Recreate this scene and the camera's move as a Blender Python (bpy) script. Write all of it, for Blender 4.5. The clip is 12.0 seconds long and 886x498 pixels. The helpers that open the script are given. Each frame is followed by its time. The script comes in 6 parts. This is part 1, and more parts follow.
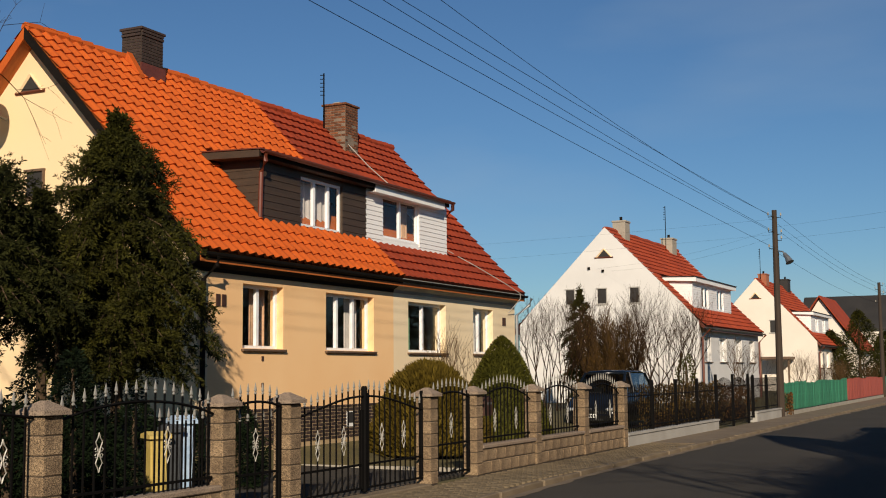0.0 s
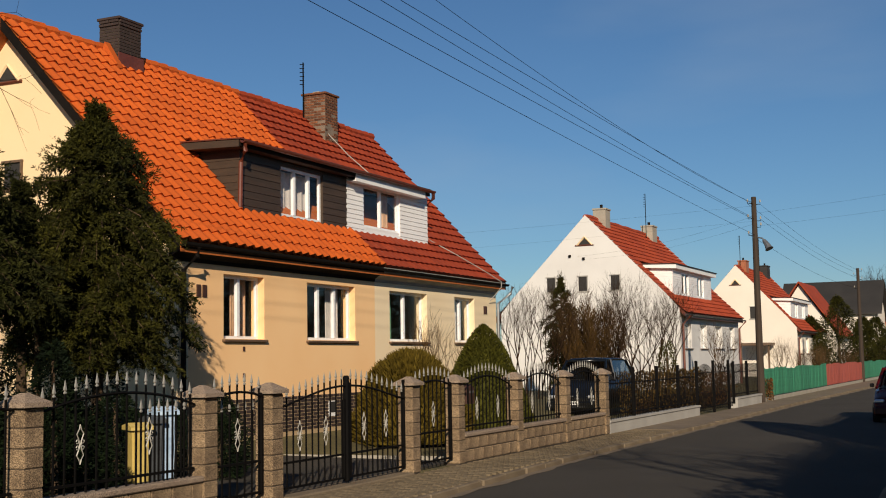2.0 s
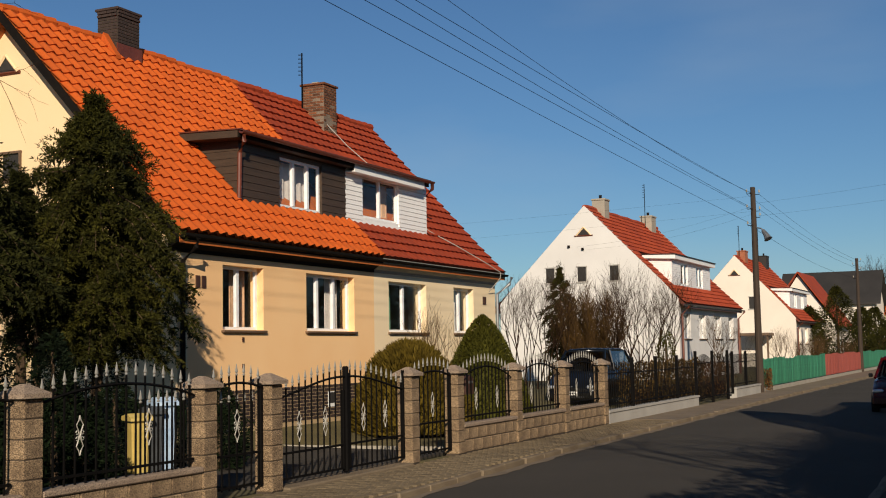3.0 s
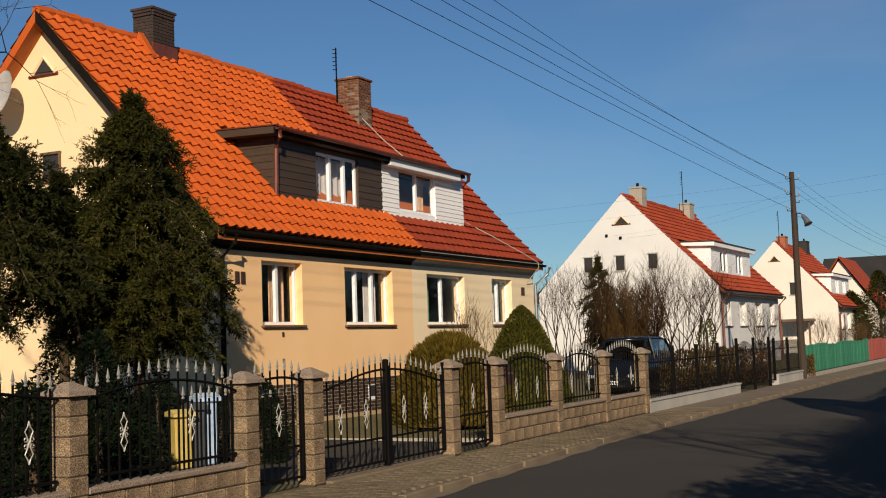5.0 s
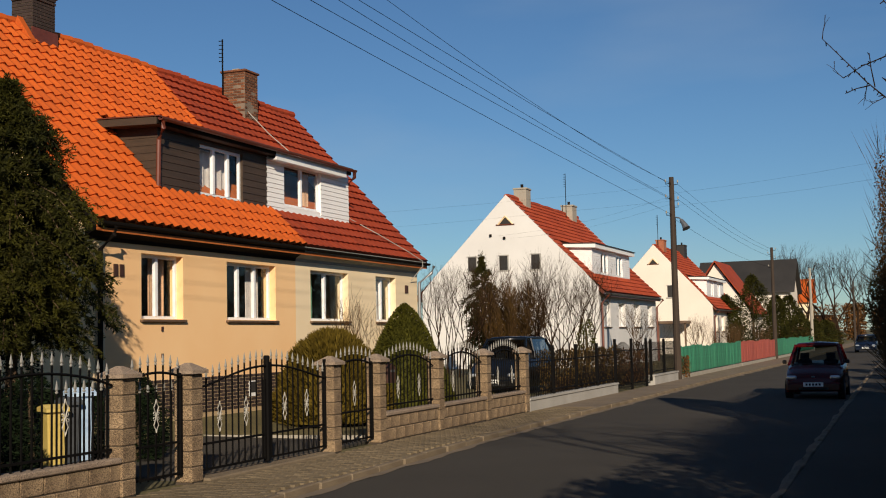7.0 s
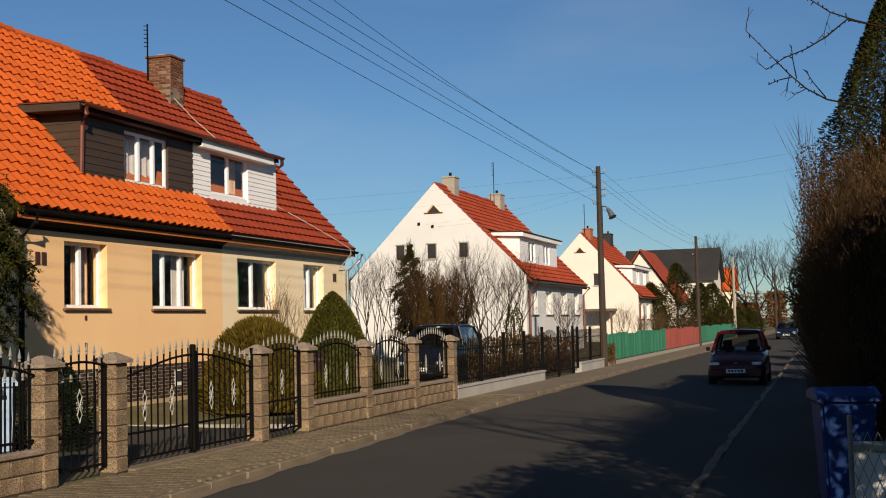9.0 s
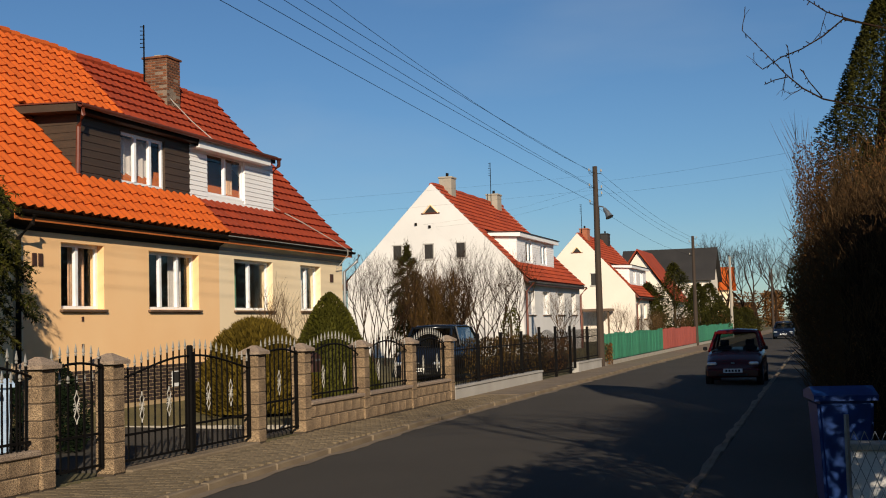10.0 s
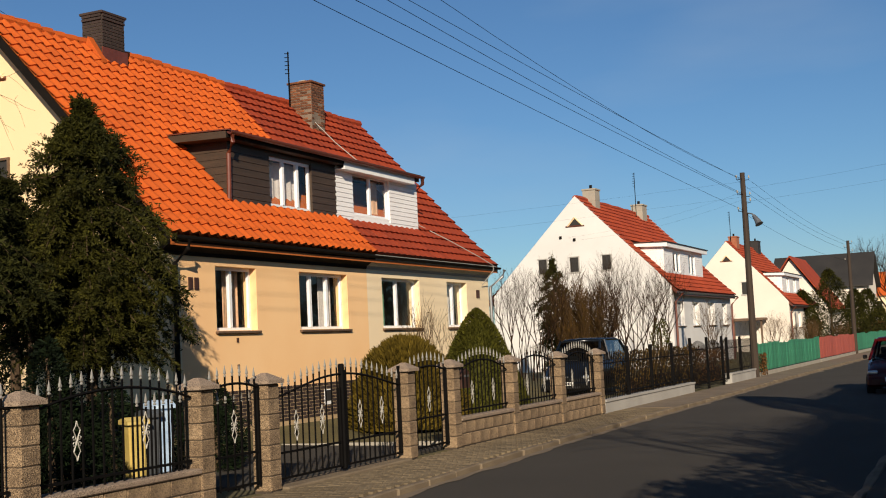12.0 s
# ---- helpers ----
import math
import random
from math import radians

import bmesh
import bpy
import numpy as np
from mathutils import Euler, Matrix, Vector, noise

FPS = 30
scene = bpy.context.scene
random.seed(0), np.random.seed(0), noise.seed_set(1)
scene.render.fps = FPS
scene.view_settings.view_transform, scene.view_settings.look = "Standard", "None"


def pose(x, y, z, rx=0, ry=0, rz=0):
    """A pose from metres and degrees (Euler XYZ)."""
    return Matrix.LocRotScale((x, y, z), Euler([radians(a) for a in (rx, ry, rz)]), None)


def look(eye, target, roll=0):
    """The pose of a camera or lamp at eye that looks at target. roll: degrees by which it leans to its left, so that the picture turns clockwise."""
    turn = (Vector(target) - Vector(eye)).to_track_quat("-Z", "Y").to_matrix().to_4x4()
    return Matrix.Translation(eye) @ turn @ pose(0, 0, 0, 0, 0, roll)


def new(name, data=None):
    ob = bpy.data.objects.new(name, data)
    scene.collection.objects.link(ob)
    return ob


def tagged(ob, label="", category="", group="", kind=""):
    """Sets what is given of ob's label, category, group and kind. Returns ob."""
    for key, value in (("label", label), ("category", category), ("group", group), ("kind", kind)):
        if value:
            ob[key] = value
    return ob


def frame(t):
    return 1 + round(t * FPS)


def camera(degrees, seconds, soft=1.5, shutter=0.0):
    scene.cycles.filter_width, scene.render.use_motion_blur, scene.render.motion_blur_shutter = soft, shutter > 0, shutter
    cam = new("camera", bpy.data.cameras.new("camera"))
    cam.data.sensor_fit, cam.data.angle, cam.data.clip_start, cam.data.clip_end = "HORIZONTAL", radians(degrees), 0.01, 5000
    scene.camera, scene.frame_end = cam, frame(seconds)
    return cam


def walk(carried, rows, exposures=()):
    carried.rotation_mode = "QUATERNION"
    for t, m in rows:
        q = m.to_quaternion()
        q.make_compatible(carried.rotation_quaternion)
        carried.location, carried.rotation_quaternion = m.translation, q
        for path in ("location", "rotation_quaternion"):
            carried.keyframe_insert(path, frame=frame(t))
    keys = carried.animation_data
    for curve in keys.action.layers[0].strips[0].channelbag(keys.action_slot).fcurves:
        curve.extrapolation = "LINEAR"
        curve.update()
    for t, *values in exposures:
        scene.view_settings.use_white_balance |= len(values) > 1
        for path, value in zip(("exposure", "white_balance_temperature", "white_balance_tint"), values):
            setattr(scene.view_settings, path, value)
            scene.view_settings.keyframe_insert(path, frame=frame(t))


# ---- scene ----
EYE = 1.8
cam = camera(40.0, 12.0, soft=1.05)
# seconds and the camera's turn in degrees; the eye stays where it is
TURNS = [
    (0.0, 95.758, 0.472, 26.038), (0.5, 95.94, 0.409, 25.612), (1.0, 95.941, 0.662, 25.685), (1.5, 95.727, 1.079, 25.281),
    (2.0, 95.223, 0.961, 25.182), (2.5, 95.029, 0.929, 25.311), (4.3, 94.08, 1.392, 24.453), (4.5, 94.064, 1.354, 24.677),
    (5.0, 94.441, 1.985, 26.988), (5.5, 94.519, 2.211, 30.101), (6.0, 94.715, 2.248, 30.23), (6.5, 94.399, 1.535, 27.557),
    (7.0, 94.176, 1.225, 21.487), (7.5, 93.731, 1.396, 20.13), (7.7, 93.533, 1.453, 19.416), (9.5, 93.562, 1.389, 18.059),
    (10.0, 93.558, 1.503, 17.982), (10.5, 93.567, 1.856, 18.042), (11.0, 93.385, 1.803, 18.323), (11.5, 93.575, 2.04, 20.515),
    (12.0, 94.511, 2.75, 24.907),
]
walk(cam, [(t, pose(0, 0, EYE, rx, ry, rz)) for t, rx, ry, rz in TURNS], exposures=[(0.0, 0.06), (2.5, 0.04), (5.0, 0.08), (7.5, 0.11), (9.5, 0.18), (11.0, 0.21), (12.0, 0.26)])

# ---- sky and sun ----
SUN_EL, SUN_AZ = 22.5, 151.5
world = bpy.data.worlds.new("world")
scene.world = world
world.use_nodes = True
wn = world.node_tree
sky = wn.nodes.new("ShaderNodeTexSky")
sky.sky_type = "NISHITA"
sky.sun_disc = False
sky.sun_elevation, sky.sun_rotation = radians(SUN_EL), radians(SUN_AZ)
sky.air_density, sky.dust_density, sky.ozone_density = 1.0, 0.0, 4.0
tint = wn.nodes.new("ShaderNodeMixRGB")
tint.blend_type = "MULTIPLY"
tint.inputs[0].default_value, tint.inputs[2].default_value = 1.0, (0.75, 0.95, 1.105, 1)
wn.links.new(sky.outputs[0], tint.inputs[1])
# faint high haze in streaks
co, stretch, wisp, wramp, haze = (wn.nodes.new(k) for k in ("ShaderNodeTexCoord", "ShaderNodeMapping", "ShaderNodeTexNoise", "ShaderNodeValToRGB", "ShaderNodeMixRGB"))
stretch.inputs["Scale"].default_value, stretch.inputs["Rotation"].default_value = (1.2, 3.0, 5.0), (0.5, 0.3, 0.2)
wisp.inputs["Scale"].default_value, wisp.inputs["Detail"].default_value = 1.6, 5
wramp.color_ramp.elements[0].position, wramp.color_ramp.elements[1].position = 0.5, 0.85
wramp.color_ramp.elements[1].color = (0.28, 0.28, 0.28, 1)
wn.links.new(co.outputs["Generated"], stretch.inputs["Vector"])
wn.links.new(stretch.outputs[0], wisp.inputs["Vector"])
wn.links.new(wisp.outputs[0], wramp.inputs[0])
wn.links.new(wramp.outputs[0], haze.inputs[0])
wn.links.new(tint.outputs[0], haze.inputs[1])
haze.inputs[2].default_value = (6.5, 7.5, 8.5, 1)
wn.links.new(haze.outputs[0], wn.nodes["Background"].inputs[0])
wn.nodes["Background"].inputs[1].default_value = 0.057
sun_data = bpy.data.lights.new("sun", "SUN")
sun_data.energy, sun_data.angle, sun_data.color = 5.0, radians(0.53), (1.0, 0.855, 0.675)
sun = new("sun", sun_data)
sx, sy = math.sin(radians(SUN_AZ)), math.cos(radians(SUN_AZ))
sun.matrix_world = look((40 * sx, 40 * sy, 40 * math.tan(radians(SUN_EL))), (0, 0, 0))


# ---- materials ----
def rgb(h):
    """A linear colour from an sRGB hex text."""
    v = [int(h[i:i + 2], 16) / 255 for i in (0, 2, 4)]
    return tuple(c / 12.92 if c <= 0.04045 else ((c + 0.055) / 1.055) ** 2.4 for c in v) + (1.0,)


def material(name, a, b, grain=40.0, big=1.5, rough=0.85, bump=0.3, metal=0.0, spots=None, per_piece=0.0, dist=0.01, stretch=(1, 1, 1), spec=0.5):
    """Two colours mixed by a coarse and a fine noise, with relief; spots: a third colour in small flecks."""
    m = bpy.data.materials.new(name)
    m.use_nodes = True
    nt = m.node_tree
    n, ln = nt.nodes, nt.links
    bsdf = n["Principled BSDF"]
    bsdf.inputs["Roughness"].default_value, bsdf.inputs["Metallic"].default_value = rough, metal
    bsdf.inputs["Specular IOR Level"].default_value = spec
    tc = n.new("ShaderNodeTexCoord")
    mp = n.new("ShaderNodeMapping")
    mp.inputs["Scale"].default_value = stretch
    ln.new(tc.outputs["Object"], mp.inputs["Vector"])
    fine, coarse = n.new("ShaderNodeTexNoise"), n.new("ShaderNodeTexNoise")
    for t, s, d in ((fine, grain, 6), (coarse, big, 4)):
        t.inputs["Scale"].default_value, t.inputs["Detail"].default_value = s, d
        ln.new(mp.outputs[0], t.inputs["Vector"])
    add = n.new("ShaderNodeMath")
    add.operation = "ADD"
    half = n.new("ShaderNodeMath")
    half.operation = "MULTIPLY"
    half.inputs[1].default_value = 0.5
    ln.new(fine.outputs[0], add.inputs[0])
    ln.new(coarse.outputs[0], add.inputs[1])
    ln.new(add.outputs[0], half.inputs[0])
    ramp = n.new("ShaderNodeValToRGB")
    ramp.color_ramp.elements[0].position, ramp.color_ramp.elements[1].position = 0.36, 0.64
    ramp.color_ramp.elements[0].color, ramp.color_ramp.elements[1].color = a, b
    ln.new(half.outputs[0], ramp.inputs[0])
    colour = ramp.outputs[0]
    if spots:
        fl = n.new("ShaderNodeTexVoronoi")
        fl.inputs["Scale"].default_value = spots[1]
        ln.new(mp.outputs[0], fl.inputs["Vector"])
        sr = n.new("ShaderNodeValToRGB")
        sr.color_ramp.elements[0].position, sr.color_ramp.elements[1].position = 0.30, 0.5
        sr.color_ramp.elements[0].color, sr.color_ramp.elements[1].color = (1, 1, 1, 1), (0, 0, 0, 1)
        ln.new(fl.outputs["Distance"], sr.inputs[0])
        mx = n.new("ShaderNodeMixRGB")
        ln.new(sr.outputs[0], mx.inputs[0])
        ln.new(colour, mx.inputs[1])
        mx.inputs[2].default_value = spots[0]
        colour = mx.outputs[0]
    if per_piece:
        oi = n.new("ShaderNodeObjectInfo")
        ge = n.new("ShaderNodeNewGeometry")
        pick = n.new("ShaderNodeMath")
        pick.operation = "ADD"
        ln.new(oi.outputs["Random"], pick.inputs[0])
        ln.new(ge.outputs["Random Per Island"], pick.inputs[1])
        fr = n.new("ShaderNodeMath")
        fr.operation = "FRACT"
        ln.new(pick.outputs[0], fr.inputs[0])
        mr = n.new("ShaderNodeMapRange")
        mr.inputs["To Min"].default_value, mr.inputs["To Max"].default_value = 1 - per_piece, 1 + per_piece
        ln.new(fr.outputs[0], mr.inputs[0])
        hs = n.new("ShaderNodeHueSaturation")
        ln.new(mr.outputs[0], hs.inputs["Value"])
        ln.new(colour, hs.inputs["Color"])
        colour = hs.outputs[0]
    ln.new(colour, bsdf.inputs["Base Color"])
    if bump:
        bp = n.new("ShaderNodeBump")
        bp.inputs["Strength"].default_value, bp.inputs["Distance"].default_value = bump, dist
        ln.new(fine.outputs[0], bp.inputs["Height"])
        ln.new(bp.outputs[0], bsdf.inputs["Normal"])
    return m


def glass_material(name, tint=(1, 1, 1, 1)):
    m = bpy.data.materials.new(name)
    m.use_nodes = True
    n, ln = m.node_tree.nodes, m.node_tree.links
    out = n["Material Output"]
    n.remove(n["Principled BSDF"])
    clear, gloss, mix, face, fres = (n.new(k) for k in ("ShaderNodeBsdfTransparent", "ShaderNodeBsdfGlossy", "ShaderNodeMixShader", "ShaderNodeLayerWeight", "ShaderNodeMath"))
    clear.inputs[0].default_value = tint
    gloss.inputs["Roughness"].default_value = 0.02
    fres.operation = "POWER"
    face.inputs["Blend"].default_value, fres.inputs[1].default_value = 0.5, 3.6
    ln.new(face.outputs["Facing"], fres.inputs[0])
    ln.new(fres.outputs[0], mix.inputs[0])
    ln.new(clear.outputs[0], mix.inputs[1])
    ln.new(gloss.outputs[0], mix.inputs[2])
    ln.new(mix.outputs[0], out.inputs[0])
    return m


M = {
    "stucco_orange": material("stucco_orange", rgb("f0c088"), rgb("f6cc96"), 90, 0.6, 0.9, 0.25),
    "stucco_gable": material("stucco_gable", rgb("e6c79a"), rgb("ebcfa4"), 90, 0.6, 0.9, 0.25),
    "tile_mid": material("tile_mid", rgb("8c3214"), rgb("a8441c"), 30, 0.7, 0.85, 0.2, per_piece=0.14),
    "stucco_pale": material("stucco_pale", rgb("e9d2aa"), rgb("f0dcb8"), 90, 0.6, 0.9, 0.25),
    "stucco_white": material("stucco_white", rgb("cac7c2"), rgb("dad7d2"), 60, 0.5, 0.9, 0.25),
    "stucco_cream": material("stucco_cream", rgb("dacebe"), rgb("e4daca"), 60, 0.5, 0.9, 0.25),
    "tile_orange": material("tile_orange", rgb("ae4a05"), rgb("c4590b"), 30, 0.8, 0.8, 0.15, per_piece=0.10),
    "tile_red": material("tile_red", rgb("862c08"), rgb("9e3a0c"), 30, 0.7, 0.85, 0.2, per_piece=0.14),
    "dark_wood": material("dark_wood", rgb("34281d"), rgb("463627"), 14, 2.0, 0.6, 0.25, stretch=(1, 0.2, 6)),
    "black_board": material("black_board", rgb("100d0b"), rgb("1c1713"), 20, 2.0, 0.8, 0.2, spec=0.1),
    "grey_board": material("grey_board", rgb("8a8880"), rgb("9c9990"), 20, 2.0, 0.7, 0.2),
    "white_siding": material("white_siding", rgb("e2e0dc"), rgb("eeece8"), 20, 1.2, 0.5, 0.1),
    "plastic_white": material("plastic_white", rgb("e8e8e6"), rgb("f2f2f0"), 8, 1.0, 0.35, 0.0),
    "gutter_brown": material("gutter_brown", rgb("5a2c1e"), rgb("6e3826"), 12, 2.0, 0.45, 0.1),
    "zinc": material("zinc", rgb("6a6c6c"), rgb("86888a"), 18, 2.0, 0.45, 0.1, metal=0.6),
    "sill": material("sill", rgb("54402f"), rgb("6e5742"), 14, 2.0, 0.6, 0.1),
    "brick_dark": material("brick_dark", rgb("2c211d"), rgb("40302a"), 30, 3.0, 0.85, 0.4, per_piece=0.2),
    "brick_red": material("brick_red", rgb("3a2216"), rgb("8a5432"), 30, 5.0, 0.9, 0.4, per_piece=0.45),
    "mortar": material("mortar", rgb("a08a68"), rgb("b89e78"), 60, 3.0, 0.95, 0.4),
    "mortar_old": material("mortar_old", rgb("62564a"), rgb("857564"), 40, 4.0, 0.95, 0.5),
    "joint": material("joint", rgb("352c23"), rgb("4a3f33"), 60, 3.0, 0.95, 0.4),
    "concrete": material("concrete", rgb("8e877a"), rgb("a69e8e"), 50, 1.4, 0.92, 0.4),
    "concrete_pale": material("concrete_pale", rgb("96928a"), rgb("aeaaa2"), 50, 1.0, 0.9, 0.3),
    "block": material("block", rgb("66533e"), rgb("b09674"), 55, 2.0, 0.95, 0.9, spots=(rgb("382b1e"), 85.0), per_piece=0.09, dist=0.02),
    "cap": material("cap", rgb("857362"), rgb("a08d78"), 50, 2.0, 0.95, 0.7, spots=(rgb("5e5044"), 60.0), dist=0.015),
    "iron": material("iron", rgb("090807"), rgb("100e0d"), 40, 4.0, 0.75, 0.1, spec=0.1),
    "silver": material("silver", rgb("98948a"), rgb("b8b4aa"), 30, 4.0, 0.5, 0.1, metal=0.4),
    "asphalt": material("asphalt", rgb("3d3b37"), rgb("4a4742"), 120, 0.35, 0.95, 0.6, spots=(rgb("524b41"), 140.0), spec=0.1),
    "pavers": material("pavers", rgb("655946"), rgb("7a6c56"), 60, 1.0, 0.95, 0.4, per_piece=0.12, spec=0.15),
    "kerb": material("kerb", rgb("66594a"), rgb("80725d"), 50, 1.6, 0.95, 0.5, per_piece=0.08, spec=0.15),
    "lawn": material("lawn", rgb("4a4526"), rgb("6e6238"), 40, 0.9, 0.95, 0.8, dist=0.03),
    "sand": material("sand", rgb("645644"), rgb("7c6c56"), 50, 1.1, 0.95, 0.5),
    "pole_wood": material("pole_wood", rgb("2c231c"), rgb("423529"), 20, 2.0, 0.9, 0.4, stretch=(6, 6, 0.4)),
    "bark": material("bark", rgb("3a2f25"), rgb("594836"), 26, 2.0, 0.95, 0.6, stretch=(4, 4, 1), spec=0.2),
    "twig": material("twig", rgb("40301e"), rgb("5a442a"), 12, 2.0, 0.9, 0.1, spec=0.15),
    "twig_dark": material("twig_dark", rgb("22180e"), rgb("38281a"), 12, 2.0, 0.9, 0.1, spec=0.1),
    "needle": material("needle", rgb("151908"), rgb("2f300f"), 6, 0.8, 0.8, 0.0, per_piece=0.4, spec=0.12),
    "needle_olive": material("needle_olive", rgb("40350c"), rgb("60501a"), 6, 1.0, 0.8, 0.0, per_piece=0.35, spec=0.12),
    "needle_green": material("needle_green", rgb("2e2f0c"), rgb("484612"), 6, 1.0, 0.8, 0.0, per_piece=0.35, spec=0.12),
    "needle_tree": material("needle_tree", rgb("131704"), rgb("3c3a0c"), 5, 0.9, 0.75, 0.0, per_piece=0.4, spec=0.15),
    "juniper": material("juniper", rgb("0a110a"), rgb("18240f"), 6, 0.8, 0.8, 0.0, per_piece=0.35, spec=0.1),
    "golden_leaf": material("golden_leaf", rgb("2e2410"), rgb("5c461c"), 6, 1.0, 0.8, 0.0, per_piece=0.4, spec=0.15),
    "soffit_wood": material("soffit_wood", rgb("a5541c"), rgb("c06c2c"), 14, 2.0, 0.7, 0.2, stretch=(1, 6, 1)),
    "clay": material("clay", rgb("8a5238"), rgb("a86a4c"), 24, 2.0, 0.9, 0.4),
    "dead_leaf": material("dead_leaf", rgb("45301a"), rgb("704c26"), 6, 1.0, 0.85, 0.0, per_piece=0.4, spec=0.15),
    "dead_olive": material("dead_olive", rgb("33260f"), rgb("5c4420"), 6, 1.0, 0.85, 0.0, per_piece=0.4, spec=0.12),
    "green_paint": material("green_paint", rgb("1c5c42"), rgb("3b8a67"), 16, 1.2, 0.75, 0.3, per_piece=0.22),
    "red_paint": material("red_paint", rgb("8a3c30"), rgb("a85445"), 16, 1.2, 0.75, 0.3, per_piece=0.12),
    "slate_dark": material("slate_dark", rgb("23211f"), rgb("312e2b"), 18, 0.6, 0.8, 0.3),
    "curtain": material("curtain", rgb("b8b2aa"), rgb("d2ccc4"), 30, 3.0, 0.9, 0.1),
    "curtain_warm": material("curtain_warm", rgb("b08a68"), rgb("d0aa86"), 20, 2.0, 0.9, 0.1),
    "curtain_green": material("curtain_green", rgb("4a7458"), rgb("648c70"), 20, 2.0, 0.9, 0.1),
    "interior": material("interior", rgb("5c5248"), rgb("6e6458"), 8, 0.8, 0.95, 0.0),
    "blue_plastic": material("blue_plastic", rgb("062a5c"), rgb("083674"), 14, 2.0, 0.5, 0.1, spec=0.3),
    "yellow_plastic": material("yellow_plastic", rgb("b09a50"), rgb("c8b06a"), 14, 2.0, 0.5, 0.1),
    "grey_plastic": material("grey_plastic", rgb("3a3d40"), rgb("4a4d50"), 14, 2.0, 0.5, 0.1),
    "pale_blue": material("pale_blue", rgb("8fa8c4"), rgb("b4c8da"), 14, 2.0, 0.5, 0.1),
    "car_red": material("car_red", rgb("3c0606"), rgb("4a0908"), 4, 0.8, 0.25, 0.0, spec=0.3),
    "car_dark": material("car_dark", rgb("0a0c0e"), rgb("101418"), 4, 0.8, 0.22, 0.0),
    "car_blue": material("car_blue", rgb("0c1422"), rgb("121c30"), 4, 0.8, 0.25, 0.0),
    "tyre": material("tyre", rgb("141414"), rgb("202020"), 30, 3.0, 0.9, 0.3),
    "lamp_clear": material("lamp_clear", rgb("c8ccd0"), rgb("dfe3e6"), 10, 2.0, 0.12, 0.0, metal=0.6),
    "plate": material("plate", rgb("dcdcd8"), rgb("e8e8e4"), 10, 2.0, 0.4, 0.0),
    "dish": material("dish", rgb("c8c8c6"), rgb("d8d8d6"), 10, 2.0, 0.5, 0.0),
    "number": material("number", rgb("3a241a"), rgb("4a3024"), 10, 2.0, 0.6, 0.0),
    "glass": glass_material("glass"),
    "car_glass": glass_material("car_glass", (0.42, 0.45, 0.45, 1)),
}


# ---- mesh helpers ----
def box(bm, x0, y0, z0, x1, y1, z1, bevel=0.0):
    vs = [bm.verts.new(p) for p in ((x0, y0, z0), (x1, y0, z0), (x1, y1, z0), (x0, y1, z0), (x0, y0, z1), (x1, y0, z1), (x1, y1, z1), (x0, y1, z1))]
    fs = [bm.faces.new([vs[i] for i in q]) for q in ((3, 2, 1, 0), (4, 5, 6, 7), (0, 1, 5, 4), (1, 2, 6, 5), (2, 3, 7, 6), (3, 0, 4, 7))]
    if bevel:
        es = {e for f in fs for e in f.edges}
        bmesh.ops.bevel(bm, geom=list(es), offset=bevel, segments=1, affect="EDGES")
    return vs


def prism(bm, outline, axis, a, b):
    """An outline of two-number points, drawn out from a to b along the axis x, y or z."""
    def place(p, w):
        return {"x": (w, p[0], p[1]), "y": (p[0], w, p[1]), "z": (p[0], p[1], w)}[axis]
    lo, hi = [bm.verts.new(place(p, a)) for p in outline], [bm.verts.new(place(p, b)) for p in outline]
    n = len(outline)
    bm.faces.new(lo)
    bm.faces.new(hi[::-1])
    for i in range(n):
        bm.faces.new((lo[i], hi[i], hi[(i + 1) % n], lo[(i + 1) % n]))


def tube(bm, points, r0, r1=None, sides=6):
    """A round bar along the points, its radius going from r0 to r1."""
    r1 = r0 if r1 is None else r1
    pts = [Vector(p) for p in points]
    rings = []
    for i, p in enumerate(pts):
        d = (pts[min(i + 1, len(pts) - 1)] - pts[max(i - 1, 0)]).normalized()
        side = d.cross(Vector((0, 0, 1)) if abs(d.z) < 0.9 else Vector((1, 0, 0))).normalized()
        up = side.cross(d)
        r = r0 + (r1 - r0) * i / max(len(pts) - 1, 1)
        rings.append([bm.verts.new(p + r * (math.cos(a) * side + math.sin(a) * up)) for a in (2 * math.pi * k / sides for k in range(sides))])
    for q, w in zip(rings, rings[1:]):
        for k in range(sides):
            bm.faces.new((q[k], q[(k + 1) % sides], w[(k + 1) % sides], w[k]))
    if sides > 2:
        bm.faces.new(rings[0][::-1])
        bm.faces.new(rings[-1])


def mesh_of(name, bm, mat, smooth=False):
    if len(bm.faces) > 1:
        bmesh.ops.recalc_face_normals(bm, faces=bm.faces)
    me = bpy.data.meshes.new(name)
    bm.to_mesh(me)
    bm.free()
    me.materials.append(M[mat])
    if smooth:
        me.polygons.foreach_set("use_smooth", [True] * len(me.polygons))
    return me


def part(name, bm, mat, parent=None, label="", smooth=False):
    ob = new(name, mesh_of(name, bm, mat, smooth))
    ob.parent = parent
    if label:
        tagged(ob, label)
    return ob


def boxpart(name, dims, mat, parent=None, label="", bevel=0.0):
    bm = bmesh.new()
    box(bm, *dims, bevel)
    return part(name, bm, mat, parent, label)


def thing(name, at, label, category, group="", kind=""):
    ob = new(name)
    ob.location = at
    ob.empty_display_size = 0.2
    return tagged(ob, label, category, group, kind)


